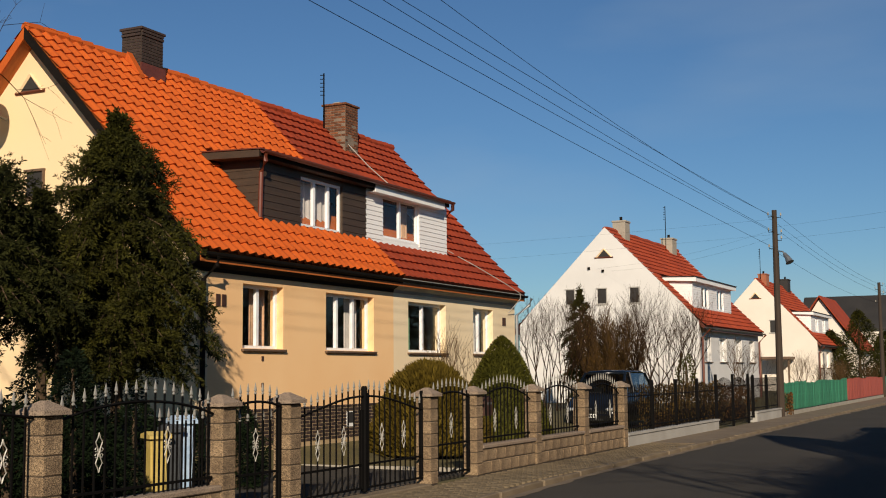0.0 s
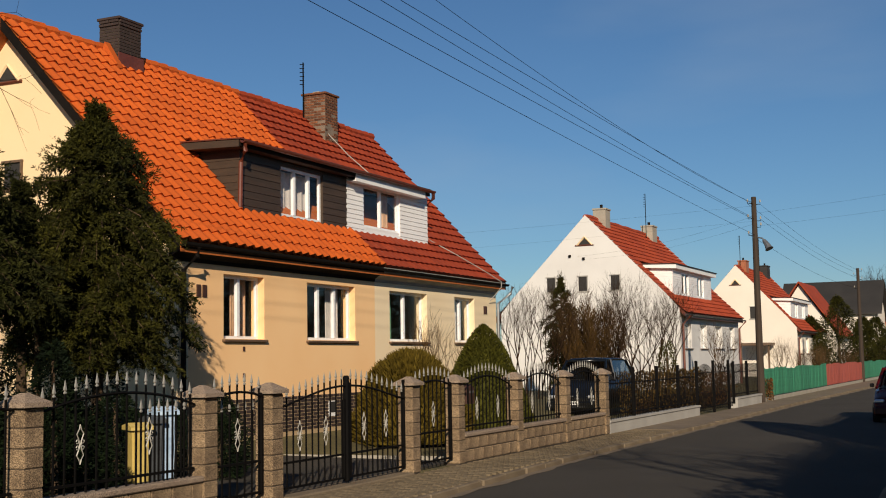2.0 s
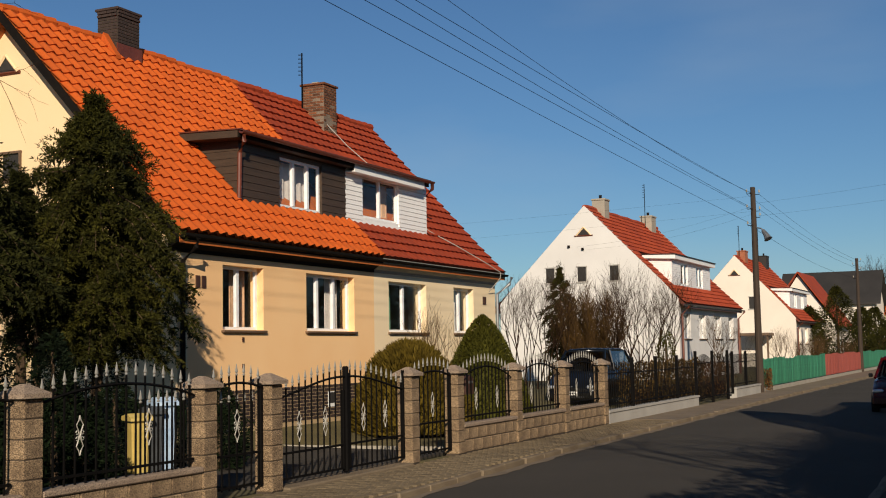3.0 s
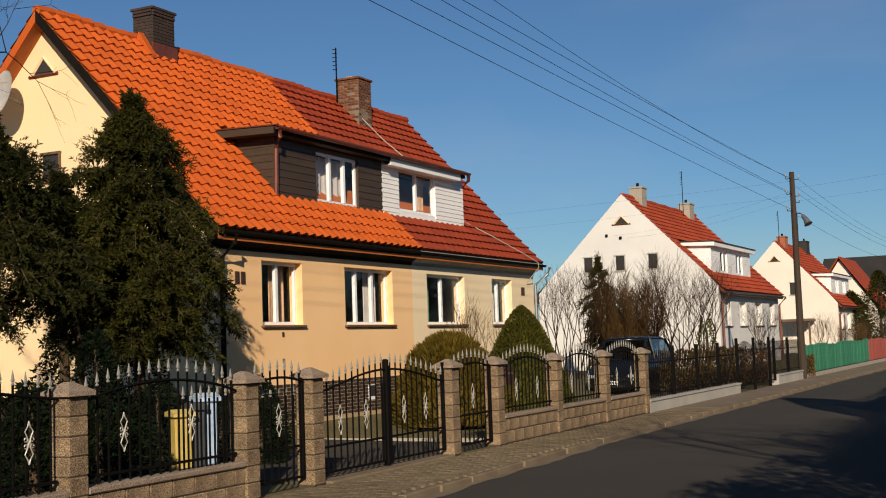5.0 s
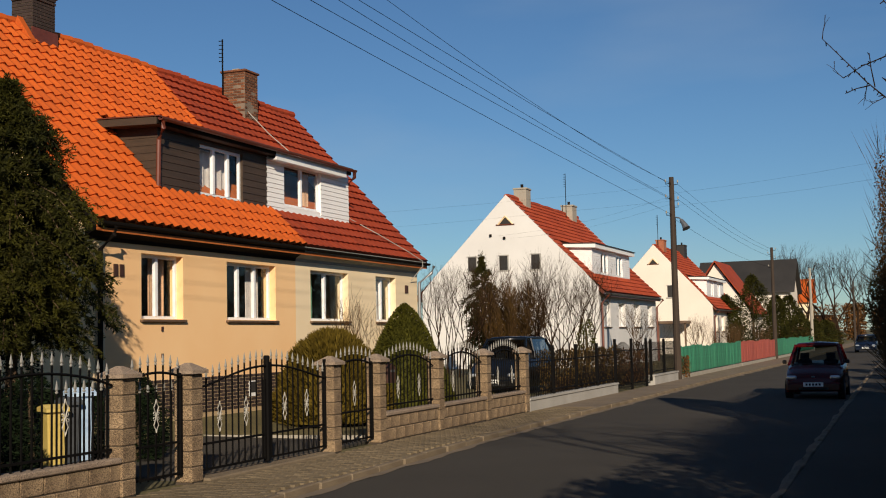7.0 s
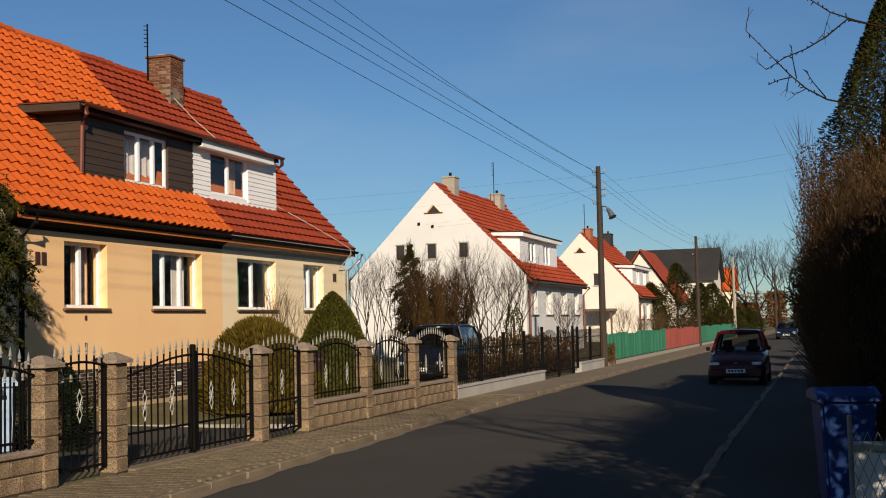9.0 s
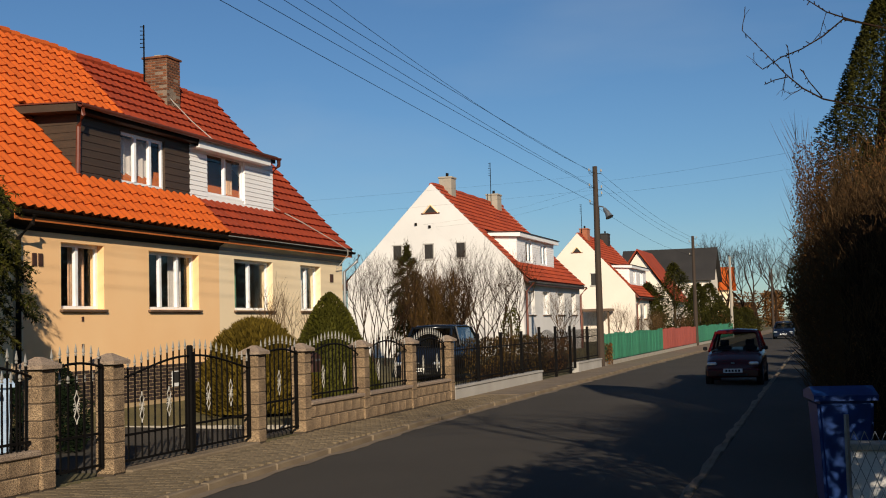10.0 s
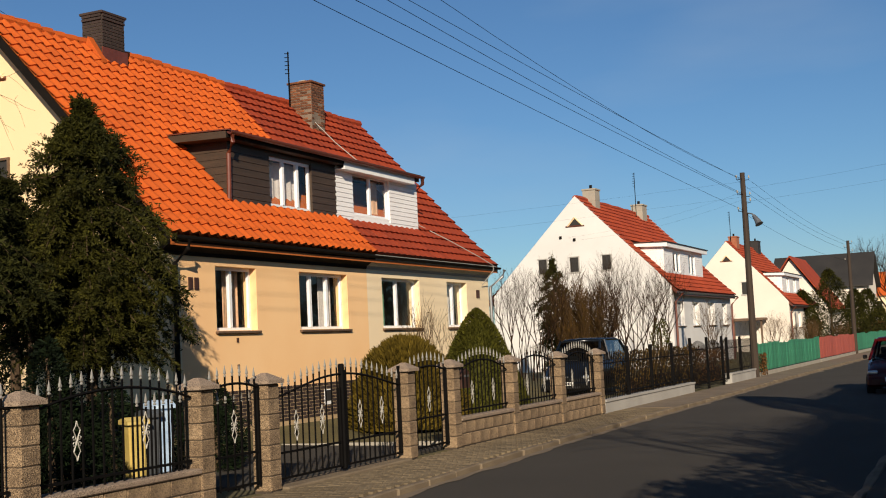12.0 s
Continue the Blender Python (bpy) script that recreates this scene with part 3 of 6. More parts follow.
def roofline_house_one():
    left = {"wall": "stucco_orange", "gable": "stucco_gable", "label": "apricot rendered front wall",
            "windows": [(1.43, 2.86, 2.29, 3.56, (0.5,), "curtain_warm", 1), (4.54, 6.68, 2.29, 3.55, (0.33, 0.67), "curtain", 2)],
            "dormers": [(2.87, 7.40)]}
    right = {"wall": "stucco_pale", "label": "pale cream rendered front wall",
             "windows": [(8.42, 10.55, 2.29, 3.54, (0.5,), "curtain_green", -1), (12.28, 13.64, 2.29, 3.54, (0.5,), "curtain", 1)],
             "dormers": [(7.40, 11.9)]}
    h, roof = house_pair(18.3, 15.25, 0.0, "semi_detached_house", "apricot and cream rendered semi-detached house with orange tiled roof",
                         left, right, ("tile_orange", "tile_red"), 7.65, True)
    # dormers: dark boards on one half, white boards on the other, one flat roof
    d1 = dormer(h, 2.87, 7.38, "dark_wood", hole=(4.44, 6.26, 5.06, 6.18), siding=0.16)
    window(d1, 4.44, 6.26, 5.06, 6.18, x=-0.62, depth=0.05, splits=(0.36, 0.70), sill=False, drape="curtain", drape_side=0)
    d2 = dormer(h, 7.39, 11.88, "white_siding", hole=(8.24, 10.23, 5.16, 6.22))
    window(d2, 8.24, 10.23, 5.16, 6.22, x=-0.62, depth=0.05, splits=(0.5,), sill=False, drape="curtain_warm", drape_side=2)
    for (a, b), mat, tag in (((2.5, 7.4), "dark_wood", "flat dormer roof with dark fascia"), ((7.404, 11.62), "slate_dark", "flat dormer roof with dark edge")):
        bm = bmesh.new()
        prism(bm, [(-0.38, 6.29), (-0.38, 6.44), (-2.08, 6.50), (-2.08, 6.34)], "y", a, b)
        r = part("dormer_roof", bm, mat, h, tag)
        if a < 5:
            boxpart("fascia", (-0.378, a + 0.01, 6.30, -0.345, b, 6.42), "black_board", r)
        else:
            boxpart("fascia", (-0.378, a, 6.18, -0.345, b - 0.35, 6.41), "white_siding", r, "white fascia board", 0.006)
            boxpart("soffit", (-0.62, a, 6.19, -0.38, b - 0.35, 6.215), "white_siding", r)
        bm = bmesh.new()
        prism(bm, [(-0.32, 6.445), (-0.32, 6.47), (-2.12, 6.53), (-2.12, 6.505)], "y", a - 0.03, b)
        part("roof_edge", bm, "gutter_brown" if a < 5 else "slate_dark", r, "thin metal roof edge")
    gutter(h, 2.48, 11.66, "gutter_brown", -0.27, 6.42)
    downpipe(h, [(-0.27, 2.58, 6.36), (-0.28, 2.60, 6.22), (-0.52, 2.79, 6.02), (-0.55, 2.80, 5.05)], "gutter_brown")
    downpipe(h, [(-0.27, 11.6, 6.38), (-0.34, 11.75, 6.25), (-0.7, 11.97, 6.05), (-0.72, 11.97, 5.2)], "gutter_brown")
    # black boarding under the eaves of one half, grey under the other
    for a, b, mat in ((-0.28, 7.6, "black_board"), (7.61, 15.25, "grey_board")):
        bm = bmesh.new()
        prism(bm, [(0.004, 3.72), (0.03, 3.72), (0.05, 3.79), (0.284, 3.93), (0.296, 3.94), (0.296, 4.055), (0.284, 4.055), (0.284, 3.98), (0.004, 3.98)], "y", a, b)
        part("eaves_board", bm, mat, h, "boarded eaves soffit")
    gutter(h, -0.3, 7.6, "black_board")
    gutter(h, 7.62, 15.4, "black_board")
    downpipe(h, [(0.45, 0.05, 3.95), (0.40, 0.05, 3.8), (0.09, 0.05, 3.55), (0.09, 0.05, 0.3)], "black_board")
    downpipe(h, [(0.45, 15.5, 3.95), (0.40, 15.45, 3.75), (0.09, 15.2, 3.45), (0.09, 15.2, 0.3)], "zinc")
    chimney(h, -4.3, 2.75, -3.75, 3.5, 8.1, 9.52, "dark")
    chimney(h, -4.08, 11.05, -3.36, 11.75, 7.8, 9.38, "red")
    boxpart("flashing", (-3.72, 2.7, 8.30, -3.70, 3.55, 8.75), "gutter_brown", h)
    triangle_window(h, -4.28, 7.56, 0.33)
    # brick plinth behind the garden
    plinth = boxpart("plinth", (0.0, 0.06, 0.1, 0.03, 8.9, 1.06), "mortar", h, "dark brick plinth")
    bm = bmesh.new()
    box(bm, 0.0, 0.010, 0.008, 0.016, 0.240, 0.066, 0.003)
    me = mesh_of("brick", bm, "brick_dark")
    for r in range(10):
        for k in range(30):
            y = 0.12 + 0.255 * k + (0.125 if r % 2 else 0)
            shared("brick", me, plinth, pose(0.026, y, 0.36 + 0.074 * r))
    side = boxpart("plinth", (-8.2, -0.02, 0.1, 0.0, 0.0, 1.0), "joint", h, "dark brick plinth")
    for r in range(12):
        for k in range(22):
            x = -5.9 + 0.255 * k + (0.125 if r % 2 else 0)
            shared("brick", me, side, pose(x, -0.018, 0.1 + 0.074 * r, 0, 0, -90))
    cellar = boxpart("cellar_window", (0.03, 5.36, 0.60, 0.05, 5.70, 0.94), "plastic_white", h, "small white cellar window")
    boxpart("pane", (0.05, 5.40, 0.68, 0.054, 5.66, 0.92), "slate_dark", cellar)
    bm = bmesh.new()
    prism(bm, [(-4.05, 8.80), (-3.62, 8.36), (-3.62, 8.44), (-3.98, 8.98)], "y", 2.55, 2.72)
    part("flashing", bm, "tile_orange", h, "orange metal flashing beside the chimney")
    # lightning wire down the roof
    bm = bmesh.new()
    wire = [(-3.4, 11.2, 8.3), (-2.9, 11.55, 7.65), (-2.1, 11.9, 6.85), (-0.7, 12.2, 5.15), (-0.2, 13.0, 4.75), (0.3, 14.0, 4.28), (0.46, 14.6, 4.05), (0.46, 14.6, 3.9), (0.06, 14.65, 3.5)]
    tube(bm, wire, 0.013, sides=5)
    part("lightning_wire", bm, "concrete_pale", h, "thin pale lightning conductor wire")
    for z in (2.05, 1.52):
        boxpart("vent", (0.002, 2.08, z, 0.02, 2.14, z + 0.09), "number", h, "small dark wall vent")
    # house numbers stay plain bars
    for y, z, w in ((0.55, 3.08, 0.34), (14.3, 3.12, 0.24)):
        for k in range(2):
            boxpart("number_plate", (0.003, y + k * w * 0.55, z, 0.025, y + k * w * 0.55 + w * 0.36, z + 0.23), "number", h, "dark house number bar")
    return h


def gable_windows(h, places, z0=5.0, z1=5.85, w=0.42, y=0.0, trim="concrete_pale"):
    for x in places:
        bm = bmesh.new()
        box(bm, x - w / 2, y - 0.006, z0, x + w / 2, y + 0.1, z1)
        win = part("gable_window", bm, "slate_dark", h, "small dark gable window")
        for a, b, c, d in ((x - w / 2 - 0.05, z1, x + w / 2 + 0.05, z1 + 0.05), (x - w / 2 - 0.08, z0 - 0.08, x + w / 2 + 0.08, z0), (x + w / 2, z0, x + w / 2 + 0.04, z1)):
            boxpart("window_trim", (a, y - 0.05, b, c, y, d), trim, win)


house_one = roofline_house_one()
gable_windows(house_one, (-4.1,), 5.4, 5.9, 0.45, trim="sill")
gable_windows(house_one, (-6.2,), 2.5, 3.5, 0.9)

antenna(FRONT - 3.95, 18.3 + 10.85, 8.2, 10.3)


def plain_house(y0, length, drop, name, label, wall, windows, tiles, dormer_mat, near_wall=None):
    split = length / 2
    left = {"wall": wall, "label": "rendered front wall", "windows": [w for w in windows if w[1] < split], "dormers": [(1.4, 9.4)]}
    right = {"wall": wall, "label": "rendered front wall", "windows": [w for w in windows if w[1] >= split], "dormers": []}
    h, roof = house_pair(y0, length, drop, name, label, left, right, (tiles, tiles), split, False)
    spots = [(3.1, 4.5, 5.08, 6.16), (6.3, 7.7, 5.08, 6.16)]
    d = dormer(h, 1.4, 9.4, dormer_mat, hole=spots)
    boxpart("back_board", (-1.5, 2.2, 4.95, -1.45, 8.6, 6.25), "interior", d)
    for o in spots:
        window(d, *o, x=-0.6, depth=0.03, splits=(0.5,), sill=False, drape="curtain", drape_side=-1)
    bm = bmesh.new()
    prism(bm, [(-0.38, 6.24), (-0.38, 6.44), (-2.08, 6.50), (-2.08, 6.34)], "y", 1.15, 9.65)
    r = part("dormer_roof", bm, "white_siding", h, "flat dormer roof with white fascia")
    bm = bmesh.new()
    prism(bm, [(-0.33, 6.444), (-0.33, 6.48), (-2.12, 6.54), (-2.12, 6.504)], "y", 1.1, 9.7)
    part("roofing_felt", bm, "slate_dark", r)
    gutter(h, -0.3, length + 0.3, "zinc")
    downpipe(h, [(0.45, 0.1, 3.95), (0.1, 0.1, 3.55), (0.1, 0.1, 0.2)], "gutter_brown")
    downpipe(h, [(0.45, length - 0.1, 3.95), (0.1, length - 0.1, 3.55), (0.1, length - 0.1, 0.2)], "gutter_brown")
    triangle_window(h, -4.2, 7.45, 0.36, -0.12)
    return h


white_windows = [(0.8, 2.1, 2.45, 3.6, (0.5,), "curtain", 1), (3.8, 5.3, 2.45, 3.6, (0.5,), "curtain", 0), (7.2, 8.8, 2.45, 3.6, (0.5,), "curtain", 1), (10.6, 11.9, 2.45, 3.6, (0.5,), "curtain", 1)]
house_two = plain_house(55.6, 12.8, -0.28, "white_house", "white rendered house with red tiled roof and white dormer", "stucco_white", white_windows, "tile_mid", "white_siding")
house_two.scale = (1.07, 1, 1)
gable_windows(house_two, (-5.82, -4.32, -2.82), 5.26, 5.95, 0.40, -0.12)
for x, z in ((-4.95, 6.9), (-4.3, 6.75)):
    boxpart("insulator", (x, -0.2, z, x + 0.1, -0.118, z + 0.12), "black_board", house_two, "small dark wire bracket")
chimney(house_two, -4.3, 1.65, -3.7, 2.4, 8.0, 9.35, "plain")
chimney(house_two, -4.3, 10.2, -3.7, 11.1, 8.0, 9.3, "plain")
antenna(FRONT - 4.1, 65.0, 8.3, 10.75)
house_three = plain_house(88.7, 12.8, -0.6, "cream_house", "cream rendered house with red tiled roof and white dormer", "stucco_cream", white_windows, "tile_mid", "white_siding")
gable_windows(house_three, (-5.6, -3.0), y=-0.12)
chimney(house_three, -4.3, 1.6, -3.7, 2.6, 8.0, 9.3, "clay")
chimney(house_three, -4.3, 10.0, -3.7, 11.2, 8.0, 9.45, "slate")
antenna(FRONT - 4.1, 90.2, 8.3, 10.6)
antenna(FRONT - 4.1, 97.6, 8.3, 11.0)


# ---- street wall of split-faced blocks, with its pillars ----
SIDE = 0.27
PILLARS = (9.30, 12.24, 13.71, 17.81, 19.60, 22.41, 25.23, 28.0)
bm = bmesh.new()
box(bm, -SIDE / 2, -SIDE / 2, 0.004, SIDE / 2, SIDE / 2, 0.194, 0.010)
BLOCK = mesh_of("block", bm, "block")


def pillar(y, z=0.0):
    p = thing("gate_pillar", (FENCE, y, z), "square pillar of rough tan split-faced blocks with pointed cap", "pillar", "pillars of the street wall")
    boxpart("core", (-SIDE / 2 + 0.012, -SIDE / 2 + 0.012, -0.1, SIDE / 2 - 0.012, SIDE / 2 - 0.012, 1.4), "joint", p)
    for k in range(7):
        shared("block", BLOCK, p, pose(0, 0, 0.2 * k, 0, 0, 90 * (k % 4)))
    bm = bmesh.new()
    s = SIDE / 2 + 0.055
    low = [bm.verts.new((a * s, b * s, 1.402)) for a, b in ((-1, -1), (1, -1), (1, 1), (-1, 1))]
    top = [bm.verts.new((a * s, b * s, 1.45)) for a, b in ((-1, -1), (1, -1), (1, 1), (-1, 1))]
    tip = [bm.verts.new((a * 0.03, b * 0.03, 1.545)) for a, b in ((-1, -1), (1, -1), (1, 1), (-1, 1))]
    for q, w in ((low, top), (top, tip)):
        for k in range(4):
            bm.faces.new((q[k], q[(k + 1) % 4], w[(k + 1) % 4], w[k]))
    bm.faces.new(low[::-1])
    bm.faces.new(tip)
    part("cap", bm, "cap", p, "pointed grey stone cap")
    return p


for y in PILLARS:
    pillar(y, 0.0)


def block_wall(y0, y1, top):
    w = thing("garden_wall", (FENCE, y0, 0), "low tan wall of split-faced blocks with coping", "wall", "low walls between the pillars")
    length = y1 - y0
    boxpart("core", (-0.09, 0, -0.1, 0.09, length, top - 0.07), "joint", w)
    n = max(1, round(length / 0.40))
    bm = bmesh.new()
    box(bm, -0.105, 0.006, 0.006, 0.105, length / n - 0.006, 0.192, 0.010)
    me = mesh_of("block", bm, "block")
    rows = max(1, round((top - 0.07) / 0.2))
    hgt = (top - 0.07) / rows
    for r in range(rows):
        # every other course is shifted by half a block
        step = length / n
        cuts = [k * step for k in range(n + 1)] if r % 2 == 0 else [0.0] + [(k + 0.5) * step for k in range(n)] + [length]
        for a, b in zip(cuts, cuts[1:]):
            shared("block", me, w, pose(0, a, r * hgt) @ Matrix.Diagonal((1, (b - a) / step, hgt / 0.2, 1)))
    boxpart("coping", (-0.14, 0.0, top - 0.07, 0.14, length, top), "cap", w, "rough stone coping", 0.015)
    return w


S2 = SIDE / 2 + 0.002
for a, b in ((5.0, 9.30), (9.30, 12.24), (19.60, 22.41), (22.41, 25.23), (25.23, 28.0)):
    block_wall(a + (S2 if a > 5 else 0), b - S2, 0.47 if b < 13 else 0.51)


# ---- wrought iron panels and gates ----
def spear(bm, x, y, z, s=1.0):
    """A cast spear head on a bar."""
    ring = [(0.0, 0.011), (0.012, 0.02), (0.03, 0.008), (0.045, 0.020), (0.15, 0.002)]
    prev = None
    for dz, r in ring:
        cur = [bm.verts.new((x + r * s * math.cos(a), y + r * s * math.sin(a), z + dz * s)) for a in (math.pi / 4 + math.pi / 2 * k for k in range(4))]
        if prev:
            for k in range(4):
                bm.faces.new((prev[k], prev[(k + 1) % 4], cur[(k + 1) % 4], cur[k]))
        prev = cur


def scroll(bm, y, z, s=1.0, x=0.0):
    """A lozenge of thin rods with small scrolls at its middle."""
    for sg in (-1, 1):
        tube(bm, [(x, y, z + 0.26 * s), (x, y + sg * 0.02 * s, z + 0.20 * s), (x, y + sg * 0.065 * s, z + 0.14 * s), (x, y + sg * 0.02 * s, z + 0.05 * s), (x, y + sg * 0.012 * s, z), (x, y + sg * 0.02 * s, z - 0.05 * s), (x, y + sg * 0.065 * s, z - 0.14 * s), (x, y + sg * 0.02 * s, z - 0.20 * s), (x, y, z - 0.26 * s)], 0.008, sides=4)
        for zz in (-0.04, 0.04):
            pts = [(x, y + sg * (0.05 + 0.026 * math.cos(a)) * s, z + (zz + 0.026 * math.sin(a)) * s) for a in (k * 0.9 for k in range(7))]
            tube(bm, pts, 0.007, sides=4)


BAR = {}


def bar_mesh(h):
    key = round(h, 2)
    if key not in BAR:
        bm = bmesh.new()
        box(bm, -0.009, -0.009, 0, 0.009, 0.009, key)
        BAR[key] = mesh_of("bar", bm, "iron")
    return BAR[key]


bm = bmesh.new()
spear(bm, 0, 0, 0, 1.0)
SPEAR = mesh_of("spear_head", bm, "silver")


def iron_panel(name, y0, y1, z0, shape, ornaments, label, category, short=(), pitch=0.163, rails=(0.08,), x=FENCE, group="", frame=False, base_flat=True):
    """Bars with spear heads whose tops follow shape(u); an arched rail runs below them."""
    g = thing(name, (x, y0, 0), label, category, group)
    length = y1 - y0
    n = max(2, round(length / pitch))
    for k in range(n):
        u = (k + 0.5) / n
        top = shape(u)
        shared("bar", bar_mesh(top - z0), g, pose(0, u * length, z0))
        shared("spear_head", SPEAR, g, pose(0, u * length, top - 0.005))
    for r in rails:
        boxpart("rail", (-0.012, 0, z0 + r, 0.012, length, z0 + r + 0.03), "iron", g)
    bm = bmesh.new()
    pts = [(0.014, length * k / 14, shape(k / 14) - 0.10) for k in range(15)]
    tube(bm, pts, 0.016, sides=4)
    part("arched_rail", bm, "iron", g)
    for a, b in short:
        m = max(1, round((b - a) / pitch))
        for k in range(m):
            y = a + (b - a) * (k + 0.5) / m
            shared("spear_head", SPEAR, g, pose(0.0, y, 1.27 if z0 > 0.3 else 1.2))
            shared("bar", bar_mesh(0.8), g, pose(0.0, y, 0.46))
    for yy, zz in ornaments:
        bm = bmesh.new()
        scroll(bm, yy, zz, 0.8, 0.02)
        part("scroll_ornament", bm, "silver", g, "silver painted scroll ornament")
    if frame:
        for yy in (0.0, length - 0.04):
            boxpart("frame_post", (-0.02, yy, z0, 0.02, yy + 0.04, shape(0.02) - 0.05), "iron", g)
    return g


def arch(low, high):
    return lambda u: low + (high - low) * math.sin(math.pi * min(max(u, 0), 1)) ** 0.8


flat = lambda u: 1.58
iron_panel("iron_fence", 5.1, 9.30 - S2 - 0.03, 0.47, lambda u: 1.60 - 0.12 * max(0.0, u - 0.75) / 0.25, [(3.65, 0.98), (1.6, 0.98)], "black wrought iron fence panel with silver spear heads", "fence", group="iron panels of the street wall")
iron_panel("iron_fence", 9.30 + S2 + 0.03, 12.24 - S2 - 0.03, 0.47, arch(1.42, 1.60), [(0.62, 0.98), (1.75, 1.0)], "black wrought iron fence panel with silver spear heads", "fence", short=((1.55, 2.5),), group="iron panels of the street wall")
iron_panel("garden_gate", 12.24 + S2 + 0.03, 13.71 - S2 - 0.03, 0.10, arch(1.46, 1.54), [(0.55, 0.90)], "narrow black iron garden gate with spear heads", "gate", short=((0.15, 1.0),), rails=(0.02, 0.42), frame=True)
# double drive gate, two leaves meeting at a stout post
LEAF = 15.76
iron_panel("drive_gate", 13.71 + S2 + 0.04, LEAF - 0.05, 0.10, lambda u: 1.30 + 0.25 * math.sin(math.pi / 2 * u) ** 1.3, [(0.55, 0.80), (1.25, 0.83)], "black iron drive gate leaf with spear heads", "gate", rails=(0.0, 0.34), group="leaves of the drive gate", frame=True)
iron_panel("drive_gate", LEAF + 0.05, 17.81 - S2 - 0.04, 0.10, lambda u: 1.55 - 0.25 * (1 - math.sin(math.pi / 2 * (1 - u)) ** 1.3), [(0.45, 0.83), (1.15, 0.84)], "black iron drive gate leaf with spear heads", "gate", rails=(0.0, 0.34), group="leaves of the drive gate", frame=True)
bm = bmesh.new()
box(bm, FENCE - 0.04, LEAF - 0.045, 0.05, FENCE + 0.04, LEAF + 0.045, 1.60, 0.02)
tagged(part("gate_post", bm, "iron"), "stout black iron post between the gate leaves", "post")
iron_panel("garden_gate", 17.81 + S2 + 0.03, 19.60 - S2 - 0.03, 0.08, arch(1.46, 1.56), [(0.7, 0.90)], "narrow black iron garden gate with spear heads", "gate", rails=(0.02, 0.5), frame=True)
for a, b in ((19.60, 22.41), (22.41, 25.23), (25.23, 28.0)):
    iron_panel("iron_fence", a + S2 + 0.03, b - S2 - 0.03, 0.52, arch(1.36, 1.60), [(0.75, 0.92), (1.75, 0.92)], "black arched iron fence panel with silver spear heads", "fence", group="iron panels of the street wall")


box_thing = thing("letter_box", (FENCE - 0.02, 20.42, 1.0), "small dark brown metal letter box on the fence", "letter box")
bm = bmesh.new()
prism(bm, [(-0.13, 0.0), (0.13, 0.0), (0.13, 0.28), (0.0, 0.36), (-0.13, 0.28)], "x", -0.14, -0.02)
part("body", bm, "number", box_thing)
boxpart("flap", (-0.02, -0.09, 0.20, -0.012, 0.09, 0.24), "zinc", box_thing)


# ---- neighbour's plain fence on a white base ----
def low_base(y0, y1, top, mat="concrete_pale"):
    bm = bmesh.new()
    box(bm, FENCE - 0.12, y0, -0.1, FENCE + 0.12, y1, top - 0.05)
    box(bm, FENCE - 0.15, y0 - 0.02, top - 0.048, FENCE + 0.15, y1 + 0.02, top)
    return tagged(part("low_wall", bm, mat), "pale concrete fence base with flat coping", "wall")


low_base(28.2, 37.3, 0.30)
low_base(42.9, 47.3, 0.34)


def plain_fence(y0, y1, z0, z1, arched):
    f = thing("bar_fence", (FENCE, y0, 0), "plain black steel bar fence with posts", "fence")
    length = y1 - y0
    n = round(length / 0.15)
    for k in range(n):
        u = (k + 0.5) / n
        v = (u * length / 2.1) % 1.0
        top = z1 - (0.16 * (1 - math.sin(math.pi * v)) if arched else 0)
        shared("bar", bar_mesh(top - z0), f, pose(0, u * length, z0) @ Matrix.Diagonal((1.0, 1.0, 1, 1)))
    for zz in (z0 + 0.1, z1 - 0.3):
        boxpart("rail", (-0.015, 0, zz, 0.015, length, zz + 0.03), "iron", f)
    p = 0.0
    while p <= length + 0.1:
        boxpart("post", (-0.04, p - 0.04, z0 - 0.2, 0.04, p + 0.04, z1 + 0.1), "iron", f)
        p += 2.3
    return f


plain_fence(28.3, 37.2, 0.30, 1.45, True)
plain_fence(37.5, 42.7, 0.06, 1.55, True)
plain_fence(42.9, 47.2, 0.34, 1.50, False)


# ---- painted board fences further on ----
def board_fence(y0, y1, mat, label, z1=1.24):
    f = thing("board_fence", (FENCE - 0.05, y0, 0), label, "fence", "painted board fences")
    bm = bmesh.new()
    box(bm, -0.012, 0.006, 0.12, 0.012, 0.118, 1.0, 0.004)
    me = mesh_of("board", bm, mat)
    rng = random.Random(int(y0))
    n = int((y1 - y0) / 0.125)
    for k in range(n):
        h = z1 + 0.04 * math.sin(int(k / 21) * 2.3) + rng.uniform(-0.03, 0.025)
        shared("board", me, f, pose(0.02, k * 0.125, 0.02, rng.uniform(-1.2, 1.2), 0, rng.uniform(-3, 3)) @ Matrix.Diagonal((1, 1, h, 1)))
    for zz in (0.35, 1.0):
        boxpart("rail", (-0.03, 0, zz, 0.004, y1 - y0, zz + 0.07), mat, f)
    p = 0.0
    while p < y1 - y0:
        boxpart("post", (-0.09, p, -0.1, -0.03, p + 0.09, z1 - 0.08), mat, f)
        p += 2.6
    boxpart("base", (-0.1, 0, -0.1, 0.06, y1 - y0, 0.13), "concrete", f)
    return f


